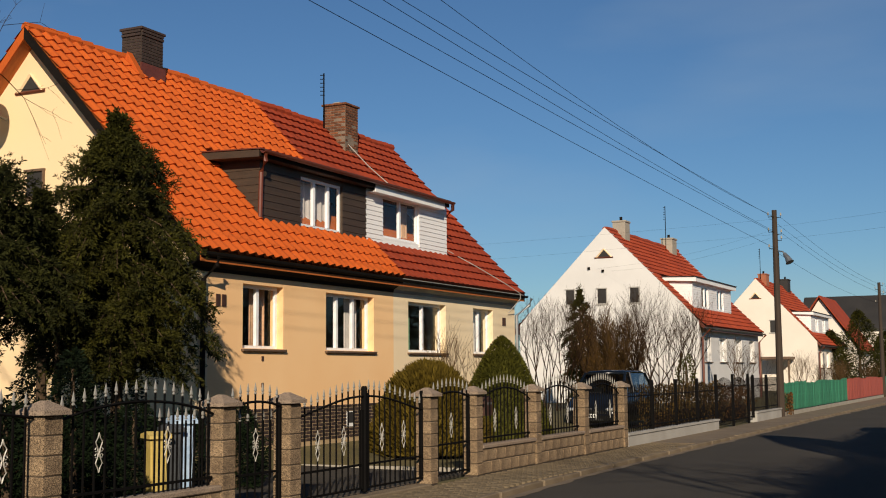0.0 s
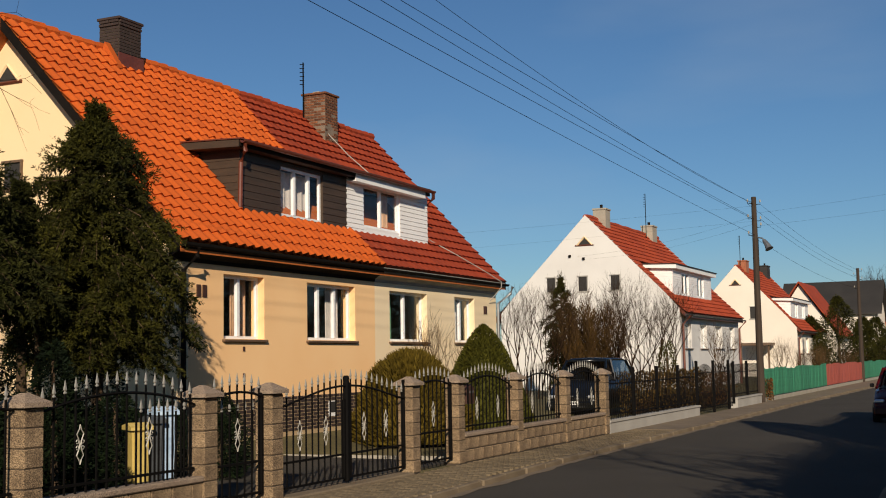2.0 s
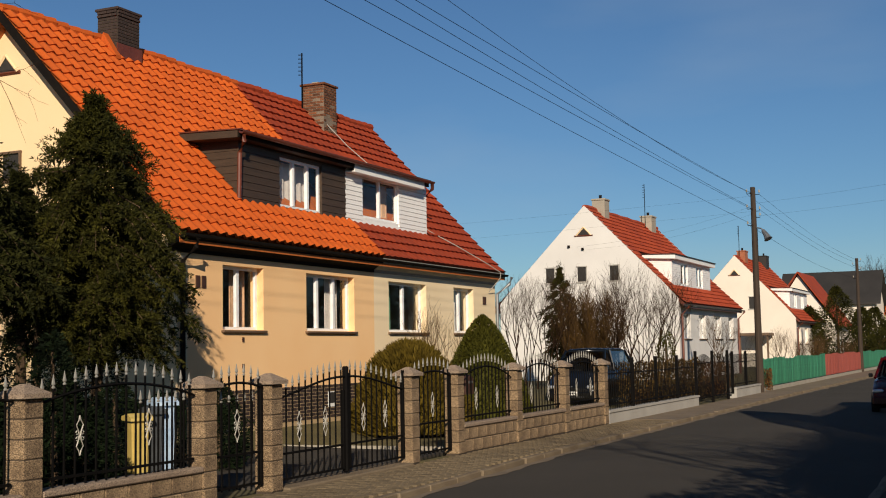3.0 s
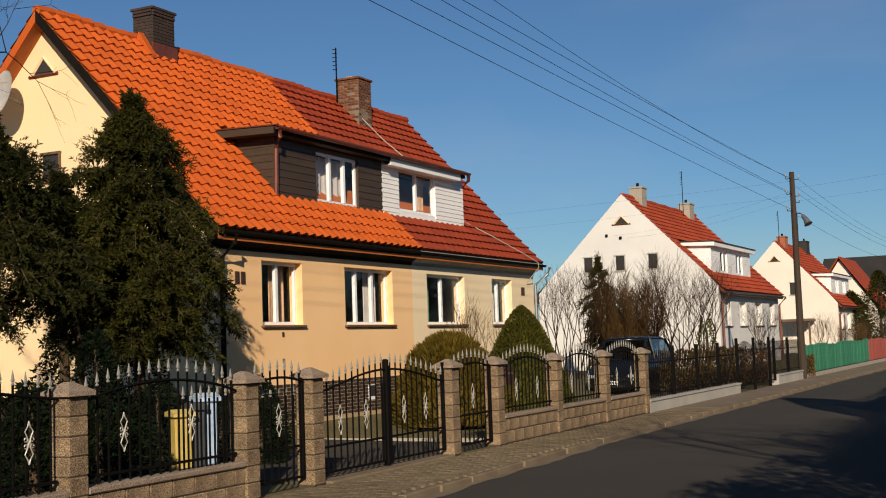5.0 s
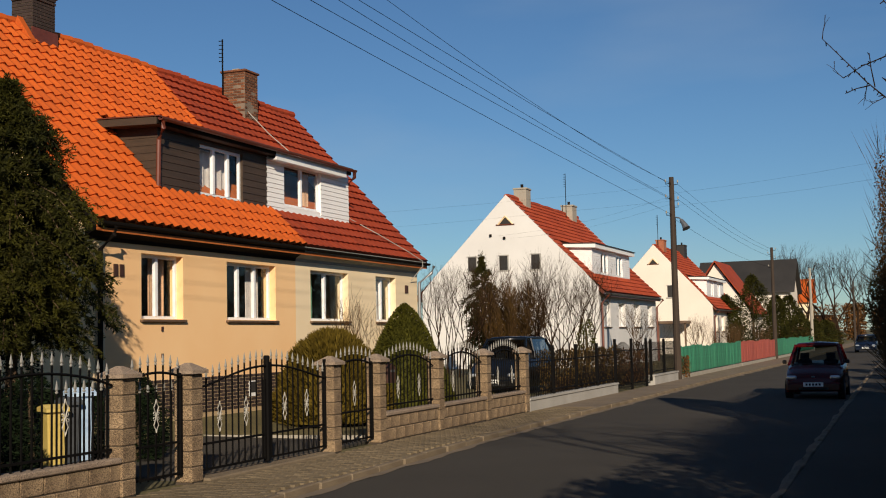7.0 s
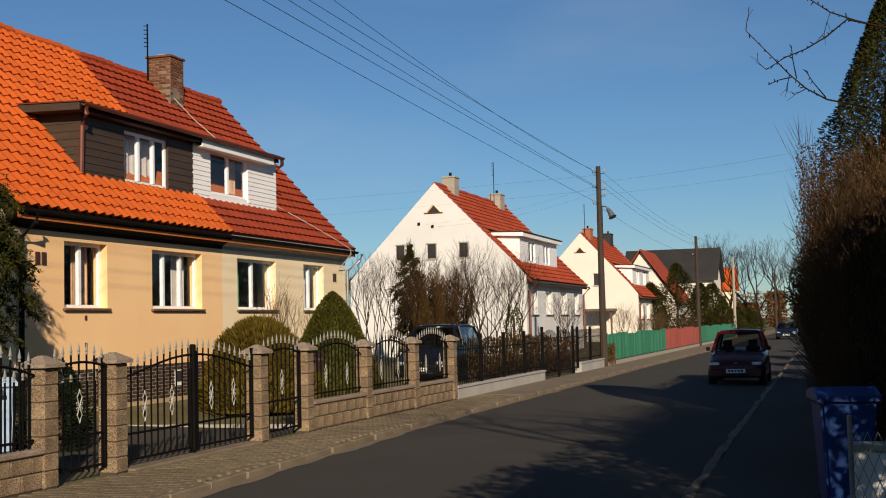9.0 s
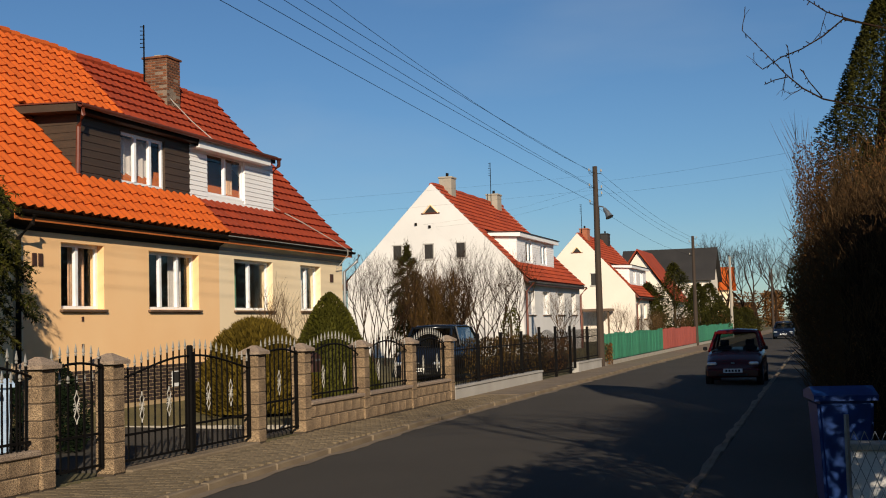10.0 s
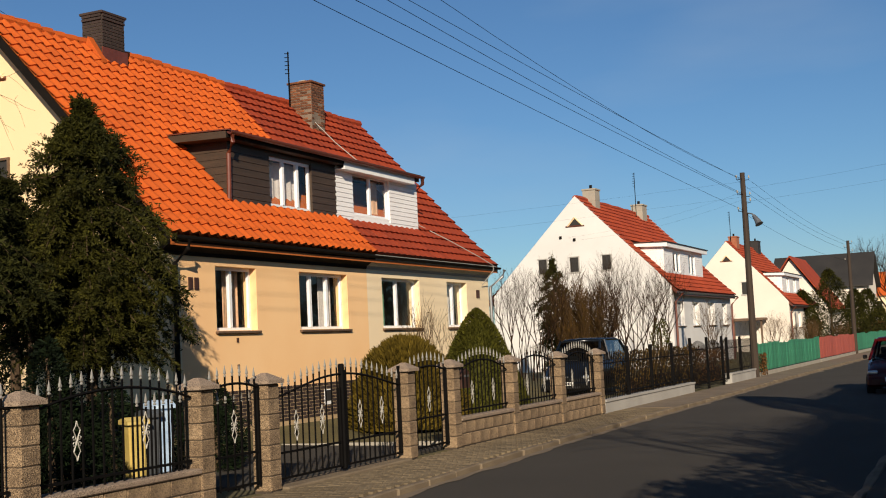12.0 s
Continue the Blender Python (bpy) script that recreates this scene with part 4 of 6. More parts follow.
board_fence(48.5, 66.0, "green_paint", "weathered green painted board fence")
board_fence(66.1, 83.0, "red_paint", "faded red-brown painted board fence")
board_fence(83.1, 112.0, "green_paint", "weathered green painted board fence")


# ---- kerbs and pavements ----
build_kerb("kerb_far", kerb_far, -0.12, 0.0, -6, 72, "worn concrete kerb stones of the far pavement")
build_kerb("kerb_near", kerb_near, 0.0, 0.10, -6, 60, "worn concrete kerb stones of the near pavement")


def joined_boxes(name, boxes, mat, parent=None):
    verts, polys = [], []
    for x0, y0, z0, x1, y1, z1 in boxes:
        b = len(verts)
        verts += [(x0, y0, z0), (x1, y0, z0), (x1, y1, z0), (x0, y1, z0), (x0 + 0.004, y0 + 0.004, z1), (x1 - 0.004, y0 + 0.004, z1), (x1 - 0.004, y1 - 0.004, z1), (x0 + 0.004, y1 - 0.004, z1)]
        polys += [tuple(b + i for i in q) for q in ((4, 5, 6, 7), (0, 1, 5, 4), (1, 2, 6, 5), (2, 3, 7, 6), (3, 0, 4, 7))]
    me = bpy.data.meshes.new(name)
    me.from_pydata(verts, [], polys)
    me.materials.append(M[mat])
    ob = new(name, me)
    ob.parent = parent
    return ob


def pavement_far():
    x0 = FENCE + 0.1
    steps = [-10.0, 6.0, 12.0] + [12.0 + k for k in range(1, 19)]
    bm = bmesh.new()
    prism(bm, [(x0, steps[0])] + [(kerb_far(y) - 0.125, y) for y in steps] + [(x0, steps[-1])], "z", -0.2, -0.045)
    p = tagged(part("pavement", bm, "joint"), "pavement of small worn grey-brown pavers", "pavement", kind="structure")
    rng = random.Random(2)
    bm = bmesh.new()
    box(bm, -0.091, -0.054, -0.05, 0.091, 0.054, 0.0, 0.006)
    me = mesh_of("paver", bm, "pavers")
    rest, count = [], 0
    for j in range(int(23 / 0.124)):
        y = 7.0 + 0.124 * j
        nx = int((kerb_far(y) - 0.125 - x0) / 0.198)
        for i in range(nx):
            x = x0 + 0.1 + 0.198 * i + (0.05 if j % 2 else 0)
            z = -0.012 + rng.uniform(-0.003, 0.003) + 0.006 * math.sin(y * 0.8 + x)
            if 14.2 < y < 18.5 and count < 300:
                count += 1
                shared("paver", me, p, pose(x, y, z, rng.uniform(-1.5, 1.5), rng.uniform(-1.5, 1.5), rng.uniform(-1, 1)))
            else:
                rest.append((x - 0.091, y - 0.054, z - 0.05, x + 0.091, y + 0.054, z))
    tagged(joined_boxes("pavers", rest, "pavers", p), kind="stuff")
    bm = bmesh.new()
    steps = [30.0, 40.0, 48.0] + [48.0 + 2 * k for k in range(1, 12)] + [290.0]
    prism(bm, [(x0, steps[0])] + [(kerb_far(y) - 0.125, y) for y in steps] + [(x0, steps[-1])], "z", -0.2, -0.008)
    tagged(part("pavement", bm, "sand"), "sandy worn pavement beside the fences", "pavement", kind="structure")


pavement_far()


def gutter_dirt(line, x0, x1, seed):
    """An uneven ribbon of sand and dirt along the kerb."""
    bm = bmesh.new()
    rng = random.Random(seed)
    last = None
    y = -6.0
    sgn = 1 if x1 > x0 else -1
    while y < 90:
        w = abs(x1 - x0) * (0.55 + 0.45 * noise.noise(Vector((y * 0.7, seed, 0))) + rng.uniform(-0.1, 0.1))
        row = [bm.verts.new((line(y) + x0, y, -0.088)), bm.verts.new((line(y) + x0 + sgn * max(w, 0.02), y, -0.088))]
        if last:
            bm.faces.new((last[0], last[1], row[1], row[0]))
        last = row
        y += 0.35
    return tagged(part("road_edge_dirt", bm, "sand"), "strip of sandy dirt along the kerb", "dirt", kind="structure")


gutter_dirt(kerb_far, 0.004, 0.30, 3)
gutter_dirt(kerb_near, -0.004, -0.16, 8)
bm = bmesh.new()
prism(bm, [(-0.2, -10.0)] + [(kerb_near(y) + 0.105, y) for y in (-10.0, 0.0, 60.0, 290.0)] + [(-0.2, 290.0)], "z", -0.2, -0.012)
tagged(part("pavement", bm, "asphalt"), "narrow grey pavement in the shade", "pavement", kind="structure")
bm = bmesh.new()
prism(bm, [(FENCE + 0.09, -0.1), (FENCE + 0.09, 0.004), (-11.0, 0.02), (-13.0, 0.05), (-13.0, -0.1)], "y", 13.95, 17.6)
tagged(part("driveway", bm, "asphalt"), "concrete driveway behind the gate", "driveway", kind="structure")
bm = bmesh.new()
prism(bm, [(FENCE - 0.22, -0.1), (FENCE - 0.22, 0.006), (-11.0, 0.02), (-13.0, 0.05), (-13.0, -0.1)], "y", 17.602, 19.95)
tagged(part("driveway", bm, "asphalt"), "concrete driveway behind the gate", "driveway", kind="structure")
edging = thing("driveway_edging", (0, 0, 0), "pale concrete edging stones along the driveway", "kerb", kind="structure")
bm = bmesh.new()
box(bm, -0.24, -0.03, -0.1, 0.24, 0.03, 0.065, 0.008)
edge_me = mesh_of("edging_stone", bm, "concrete")
for k in range(7):
    shared("edging_stone", edge_me, edging, pose(-12.7 + 0.49 * k, 19.96 + 0.04 * k, 0.0, 0, 0.6, 5))
boxpart("threshold", (FENCE - 0.2, 13.9, -0.1, FENCE + 0.2, 17.6, 0.025), "kerb", bevel=0.02)
tagged(bpy.data.objects["threshold"], "rough concrete strip under the gate", "threshold", kind="structure")


# ---- plants ----
def blades(name, mat, places, parent=None, label=""):
    """Leaf or twig blades in one mesh: each a bent four-cornered leaf given by root, tip, width and side."""
    verts, polys = [], []
    for root, tip, width, side in places:
        b = len(verts)
        mid = root * 0.45 + tip * 0.55
        verts += [tuple(root), tuple(mid + side * width), tuple(tip), tuple(mid - side * width)]
        polys.append((b, b + 1, b + 2, b + 3))
    me = bpy.data.meshes.new(name)
    me.from_pydata(verts, [], polys)
    me.materials.append(M[mat])
    ob = new(name, me)
    ob.parent = parent
    return tagged(ob, label, kind="stuff")


def unit(rng):
    while True:
        v = Vector((rng.uniform(-1, 1), rng.uniform(-1, 1), rng.uniform(-1, 1)))
        if 0.05 < v.length < 1:
            return v.normalized()


def evergreen(name, at, height, radius, seed, label, mat="needle", count=5000, base=0.12, size=0.22, droop=0.5, top=0.05, rough=0.35, belly=0.35, category="tree", core=0.0):
    """A conifer: a tapered trunk and a crown of many drooping sprays with an uneven outline. radius is reached at belly of the height."""
    t = thing(name, at, label, category)
    rng = random.Random(seed)
    bm = bmesh.new()
    tube(bm, [(0, 0, -0.1), (0.03, 0.02, height * 0.3), (0, 0, height * 0.9)], 0.05 + radius * 0.08, 0.02, 8)
    part("trunk", bm, "bark", t)
    # solid dark core: closes see-through gaps and stands for shade inside the crown
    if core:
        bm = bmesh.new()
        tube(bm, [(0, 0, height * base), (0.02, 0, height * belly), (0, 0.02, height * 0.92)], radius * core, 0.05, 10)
        part("dark_core", bm, "twig_dark", t, "solid dark core in place of the crown's shaded inside")
    places = []
    seed_v = Vector((seed * 3.1, seed * 1.7, 0))
    for _ in range(count):
        u = base + (1 - base) * rng.random() ** 1.05
        if u > belly:
            prof = max(0.0, 1 - (u - belly) / (1 - belly)) ** 0.75
        else:
            prof = 0.72 + 0.28 * (u - base) / max(belly - base, 0.01)
        ang = rng.uniform(0, 2 * math.pi)
        lump = 1 + rough * noise.noise(Vector((math.cos(ang) * 1.6, math.sin(ang) * 1.6, u * 5)) + seed_v) + 0.5 * rough * noise.noise(Vector((math.cos(ang) * 4, math.sin(ang) * 4, u * 14)) + seed_v)
        r = (top + radius * prof) * lump * (1 - 0.55 * rng.random() ** 2.2)
        out = Vector((math.cos(ang), math.sin(ang), 0))
        root = out * r + Vector((0, 0, u * height))
        way = (out * rng.uniform(0.3, 1.0) + Vector((0, 0, rng.uniform(-1.2, 0.5) * droop)) + 0.5 * unit(rng)).normalized()
        s = size * rng.uniform(0.5, 1.3)
        side = way.cross(unit(rng)).normalized()
        places.append((root, root + way * s, s * rng.uniform(0.08, 0.15), side))
        tw = (way + 0.6 * unit(rng)).normalized()
        places.append((root + way * s * 0.3, root + way * s * 0.3 + tw * s * 0.6, s * 0.12, tw.cross(unit(rng)).normalized()))
    blades("crown", mat, places, t)
    return t


def drooping_tree(at, height, reach, seed, label, limbs, low=0.33, mat="needle_tree", fine=1.0):
    """An evergreen with long limbs from which fine sprays hang."""
    t = thing("yew_tree", at, label, "tree")
    rng = random.Random(seed)
    bm = bmesh.new()
    tube(bm, [(0, 0, -0.1), (0.06, 0.02, height * 0.3), (0, 0.05, height * 0.6), (0, 0, height * 0.97)], 0.11, 0.02, 8)
    part("trunk", bm, "bark", t)
    limb_bm = bmesh.new()
    places = []

    def brush(a, b, n, ln):
        """Short needles all along a twig, pointing forward."""
        way = (b - a).normalized()
        for _ in range(n):
            p = a + (b - a) * rng.random()
            w = (way * rng.uniform(0.4, 1.0) + 0.75 * unit(rng)).normalized()
            l = ln * rng.uniform(0.6, 1.3)
            places.append((p, p + w * l, l * rng.uniform(0.10, 0.17), w.cross(unit(rng)).normalized()))

    for k in range(limbs):
        u = low + (0.985 - low) * (k + rng.random()) / limbs
        ang = k * 2.4 + rng.uniform(-0.5, 0.5)
        prof = 0.7 + 0.3 * (u - low) / (0.58 - low) if u < 0.58 else max(0.0, 1 - (min(u - 0.58, 0.38) / 0.38) ** 1.5)
        length = reach * max(prof, 0.06) * (rng.uniform(0.55, 0.95) if rng.random() < 0.7 else rng.uniform(0.95, 1.18))
        out = Vector((math.cos(ang), math.sin(ang), 0))
        rise = rng.uniform(0.15, 0.5) + (0.5 if u > 0.8 else 0.0)
        foot = Vector((0, 0, u * height))
        drop = rise + (0.10 if u > 0.75 else 0.45)
        pts = [foot + out * length * s + Vector((0, 0, length * (rise * s - drop * s * s))) for s in (0, 0.35, 0.7, 1.0)]
        tube(limb_bm, pts, 0.022, 0.006, 3)
        for q, w in zip(pts, pts[1:]):
            brush(q, w, int(26 * fine * max(length, 0.4)), 0.11)
        side = out.cross(Vector((0, 0, 1)))
        for m in range(int((5 + 9 * length) * fine)):
            s = rng.uniform(0.25, 1.0)
            i = min(int(s * 3), 2)
            f = s * 3 - i
            p = pts[i] * (1 - f) + pts[i + 1] * f
            way = (out * rng.uniform(0.2, 0.8) + side * rng.uniform(-0.8, 0.8) + Vector((0, 0, rng.uniform(-1.0, 0.15) if u < 0.8 else rng.uniform(-0.3, 0.7)))).normalized()
            ln = rng.uniform(0.16, 0.42) * min(1.0, 0.3 + length)
            mid = p + way * ln * 0.5
            tip = p + way * ln + Vector((0, 0, -0.12 * ln))
            brush(p, mid, 14, 0.075)
            brush(mid, tip, 16, 0.065)
    for m in range(5):
        w2 = (Vector((0, 0, 1)) + 0.5 * unit(rng)).normalized()
        p = Vector((0, 0, height * 0.95))
        brush(p, p + w2 * rng.uniform(0.2, 0.45), 30, 0.08)
    tagged(part("limb", limb_bm, "bark", t), kind="stuff")
    blades("crown", mat, places, t)
    return t


def clipped_bush(name, at, height, radius, seed, label, mat, cone, count=6000):
    """A clipped evergreen: a solid-looking crown of fine shoots, domed or conical."""
    t = thing(name, at, label, "bush")
    rng = random.Random(seed)
    core = bmesh.new()
    rings = []
    for k in range(9):
        u = k / 8
        r = radius * (0.9 if cone else 0.8) * ((1 - u) ** 0.62 if cone else math.sqrt(max(0.0, 1 - (u * 0.98) ** 1.6)))
        rings.append([core.verts.new((max(r, 0.02) * math.cos(a), max(r, 0.02) * math.sin(a), u * height * 0.94)) for a in (2 * math.pi * j / 14 for j in range(14))])
    for q, w in zip(rings, rings[1:]):
        for j in range(14):
            core.faces.new((q[j], q[(j + 1) % 14], w[(j + 1) % 14], w[j]))
    part("branch_core", core, mat, t)
    places = []
    for _ in range(count):
        u = rng.random() ** (1.3 if cone else 0.9)
        r = radius * ((1 - u) ** 0.62 if cone else math.sqrt(max(0.0, 1 - u ** 1.6)))
        ang = rng.uniform(0, 2 * math.pi)
        r *= 1 + (0.06 if cone else 0.2) * noise.noise(Vector((3 * math.cos(ang), 3 * math.sin(ang), u * 6 + seed)))
        out = Vector((math.cos(ang), math.sin(ang), 0.35 + (0.2 if cone else u)))
        root = Vector((r * math.cos(ang), r * math.sin(ang), u * height)) - out * 0.06
        way = (out.normalized() + 0.55 * unit(rng) + Vector((0, 0, 0.5))).normalized()
        s = rng.uniform(0.05, 0.12) if cone else rng.uniform(0.07, 0.24)
        places.append((root, root + way * s, min(s * 0.16, 0.016), way.cross(unit(rng)).normalized()))
    blades("foliage", mat, places, t)
    return t


def grow(bm, p, way, length, r, depth, rng, spread=0.6, up=0.15, tips=None):
    """One limb that bends, tapers and forks."""
    steps = 3 if depth > 1 else 2
    pts = [p]
    w = way
    for _ in range(steps):
        w = (w + 0.22 * unit(rng) + Vector((0, 0, up * 0.5))).normalized()
        pts.append(pts[-1] + w * (length / steps))
    tube(bm, pts, r, r * 0.6, 5 if depth > 2 else 3)
    if tips is not None and depth <= 1:
        tips.append(pts[-1])
    if depth > 0:
        for k in range(3 if depth > 1 else 4):
            s = pts[1 + k % steps] if k else pts[-1]
            nw = (w + spread * unit(rng) + Vector((0, 0, up))).normalized()
            grow(bm, s, nw, length * rng.uniform(0.55, 0.8), r * 0.55, depth - 1, rng, spread, up, tips)


def bare_tree(name, at, height, seed, label, depth=5, r=0.09, spread=0.75, up=0.2, mat="bark", stems=1, lean=(0, 0, 1), category="tree", trunk=0.35):
    t = thing(name, at, label, category)
    rng = random.Random(seed)
    for k in range(stems):
        bm = bmesh.new()
        way = (Vector(lean) + (0.28 * unit(rng) if stems > 1 else Vector((0, 0, 0)))).normalized()
        foot = Vector((rng.uniform(-0.25, 0.25), rng.uniform(-0.25, 0.25), -0.05)) if stems > 1 else Vector((0, 0, -0.05))
        grow(bm, foot, way, height * trunk, r, depth, rng, spread, up)
        part("stem" if stems > 1 else "trunk", bm, mat, t)
    return t


def twig_bush(name, at, height, radius, seed, label, count):
    """A bush of many thin shoots that rise and spread from one foot, with a ragged top."""
    t = thing(name, at, label, "bush")
    rng = random.Random(seed)
    bm = bmesh.new()
    shoots = {"twig": [], "dead_olive": []}
    for k in range(26):
        ang = rng.uniform(0, 2 * math.pi)
        out = Vector((math.cos(ang), math.sin(ang), 0))
        lean = rng.random() ** 0.6 * radius
        top = height * rng.uniform(0.65, 1.0) * (1 - 0.22 * (lean / radius) ** 2)
        pts = [out * lean * s ** 0.7 + Vector((0, 0, top * s)) + 0.05 * unit(rng) for s in (0, 0.3, 0.6, 1.0)]
        tube(bm, pts, 0.022, 0.006, 4)
        for _ in range(count // 26):
            s = rng.uniform(0.12, 1.0)
            i = min(int(s * 3), 2)
            f = s * 3 - i
            p = pts[i] * (1 - f) + pts[i + 1] * f + rng.uniform(0, 0.22) * unit(rng)
            w = (out * rng.uniform(-0.2, 0.5) + Vector((0, 0, 0.9)) + 0.6 * unit(rng)).normalized()
            l = rng.uniform(0.2, 0.6)
            shoots["twig" if rng.random() < 0.45 else "dead_olive"].append((p, p + w * l, rng.uniform(0.006, 0.012), w.cross(unit(rng)).normalized()))
    tagged(part("stem", bm, "bark", t), kind="stuff")
    for mat, places in shoots.items():
        blades("foliage", mat, places, t)
    return t


# garden of the first house
drooping_tree((-12.95, 14.85, 0.0), 5.95, 1.62, 4, "large dark evergreen tree with drooping branches", 270, 0.35, fine=1.5)
drooping_tree((-13.3, 12.2, 0.0), 5.3, 1.6, 9, "dark evergreen tree with drooping branches", 180, 0.6, mat="needle", fine=1.4)
drooping_tree((-13.4, 13.7, 0.0), 4.6, 0.95, 12, "dark evergreen tree between two larger ones", 110, 0.58, mat="needle", fine=1.4)
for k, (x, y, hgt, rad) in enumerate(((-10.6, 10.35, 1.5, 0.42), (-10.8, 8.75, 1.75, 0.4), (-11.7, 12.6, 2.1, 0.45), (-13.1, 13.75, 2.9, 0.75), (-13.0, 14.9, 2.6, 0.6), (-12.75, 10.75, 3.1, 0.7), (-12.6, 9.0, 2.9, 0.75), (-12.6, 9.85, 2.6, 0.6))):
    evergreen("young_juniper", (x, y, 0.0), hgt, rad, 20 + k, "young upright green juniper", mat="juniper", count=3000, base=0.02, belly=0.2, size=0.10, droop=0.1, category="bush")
bare_tree("bare_shrub", (-11.2, 8.2, 0), 4.6, 31, "leafless garden shrub with grey twigs", depth=4, r=0.035, stems=5, spread=0.8, mat="twig_dark", category="bush")
bare_tree("bare_tree", (-11.95, 8.7, 0), 8.6, 33, "leafless tree with fine upright branches", depth=6, r=0.10, spread=0.85, up=0.16, mat="twig_dark")
bare_tree("bare_tree", (-14.0, 9.2, 0), 6.8, 37, "leafless tree with fine upright branches", depth=6, r=0.08, spread=0.9, up=0.12, mat="twig_dark")
drooping_tree((-13.3, 11.3, 0.0), 4.1, 1.0, 14, "dark evergreen bush beside the taller trees", 80, 0.62, mat="needle", fine=1.3)
# low junipers; several only darken gaps that stood too bright behind the gates
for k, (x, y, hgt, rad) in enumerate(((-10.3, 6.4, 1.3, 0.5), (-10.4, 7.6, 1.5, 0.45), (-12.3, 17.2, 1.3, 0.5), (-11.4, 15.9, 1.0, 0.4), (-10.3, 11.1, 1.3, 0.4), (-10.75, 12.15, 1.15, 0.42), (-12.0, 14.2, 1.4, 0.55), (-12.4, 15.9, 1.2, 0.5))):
    evergreen("low_juniper", (x, y, 0.0), hgt, rad, 200 + k, "low dark juniper bush behind the fence, partly added to darken it", mat="juniper", count=3200, base=0.02, belly=0.4, size=0.085, droop=0.1, category="bush")
# added row of near-black bushes in place of deep shade behind the panel
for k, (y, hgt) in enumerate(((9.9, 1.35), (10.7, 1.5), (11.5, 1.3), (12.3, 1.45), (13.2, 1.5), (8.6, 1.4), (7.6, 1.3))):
    evergreen("low_juniper", (-12.1, y, 0.0), hgt, 0.62, 240 + k, "low dark juniper bush behind the fence, partly added to darken it", mat="juniper", count=3000, base=0.02, belly=0.5, size=0.085, droop=0.1, category="bush", core=0.75)
clipped_bush("yew_bush", (-12.0, 23.8, 0.05), 1.95, 1.32, 41, "rounded olive-green clipped yew bush", "needle_olive", False, 16000)
clipped_bush("cone_bush", (-11.5, 26.75, 0.0), 2.62, 1.3, 42, "dense green cone-shaped clipped thuja", "needle_green", True, 16000)
bare_tree("bare_shrub", (-12.9, 26.2, 0.1), 3.3, 43, "leafless shrub with thin brown twigs", depth=3, r=0.02, stems=6, spread=0.6, up=0.3, mat="twig", category="bush")
bare_tree("bare_shrub", (-12.6, 28.4, 0.1), 2.8, 44, "leafless shrub with thin brown twigs", depth=3, r=0.02, stems=5, spread=0.6, up=0.3, mat="twig", category="bush")

leafy_hedge_spots = ((-9.06, -8.82, 48.8, 49.5, 0.85),)
# garden of the white house
for k, (x, y, hgt, st) in enumerate(((-16.4, 44.0, 5.2, 5), (-18.2, 46.5, 5.0, 5), (-14.0, 45.5, 5.3, 5), (-13.0, 48.5, 5.0, 5), (-12.6, 44.5, 4.2, 4), (-19.5, 45.0, 4.4, 5), (-14.8, 49.5, 5.6, 5))):
    bare_tree("bare_shrub", (x, y, 0.15), hgt, 50 + k, "tall leafless shrub with upright brown twigs", depth=4, r=0.036, stems=st, spread=0.7, up=0.28, mat="twig_dark", category="bush")
twig_bush("overgrown_shrub", (-15.3, 46.2, 0.2), 4.4, 1.5, 60, "bushy brown-green shrub overgrown with bare twigs", 15000)
drooping_tree((-16.6, 46.6, 0.2), 4.9, 0.8, 62, "slim dark evergreen beside a larger shrub", 90, 0.1, fine=2.0)
evergreen("young_spruce", (-12.3, 46.5, 0.0), 2.4, 0.5, 61, "small young green spruce tree", mat="needle_green", count=900, base=0.05, belly=0.15, size=0.16, droop=0.3)


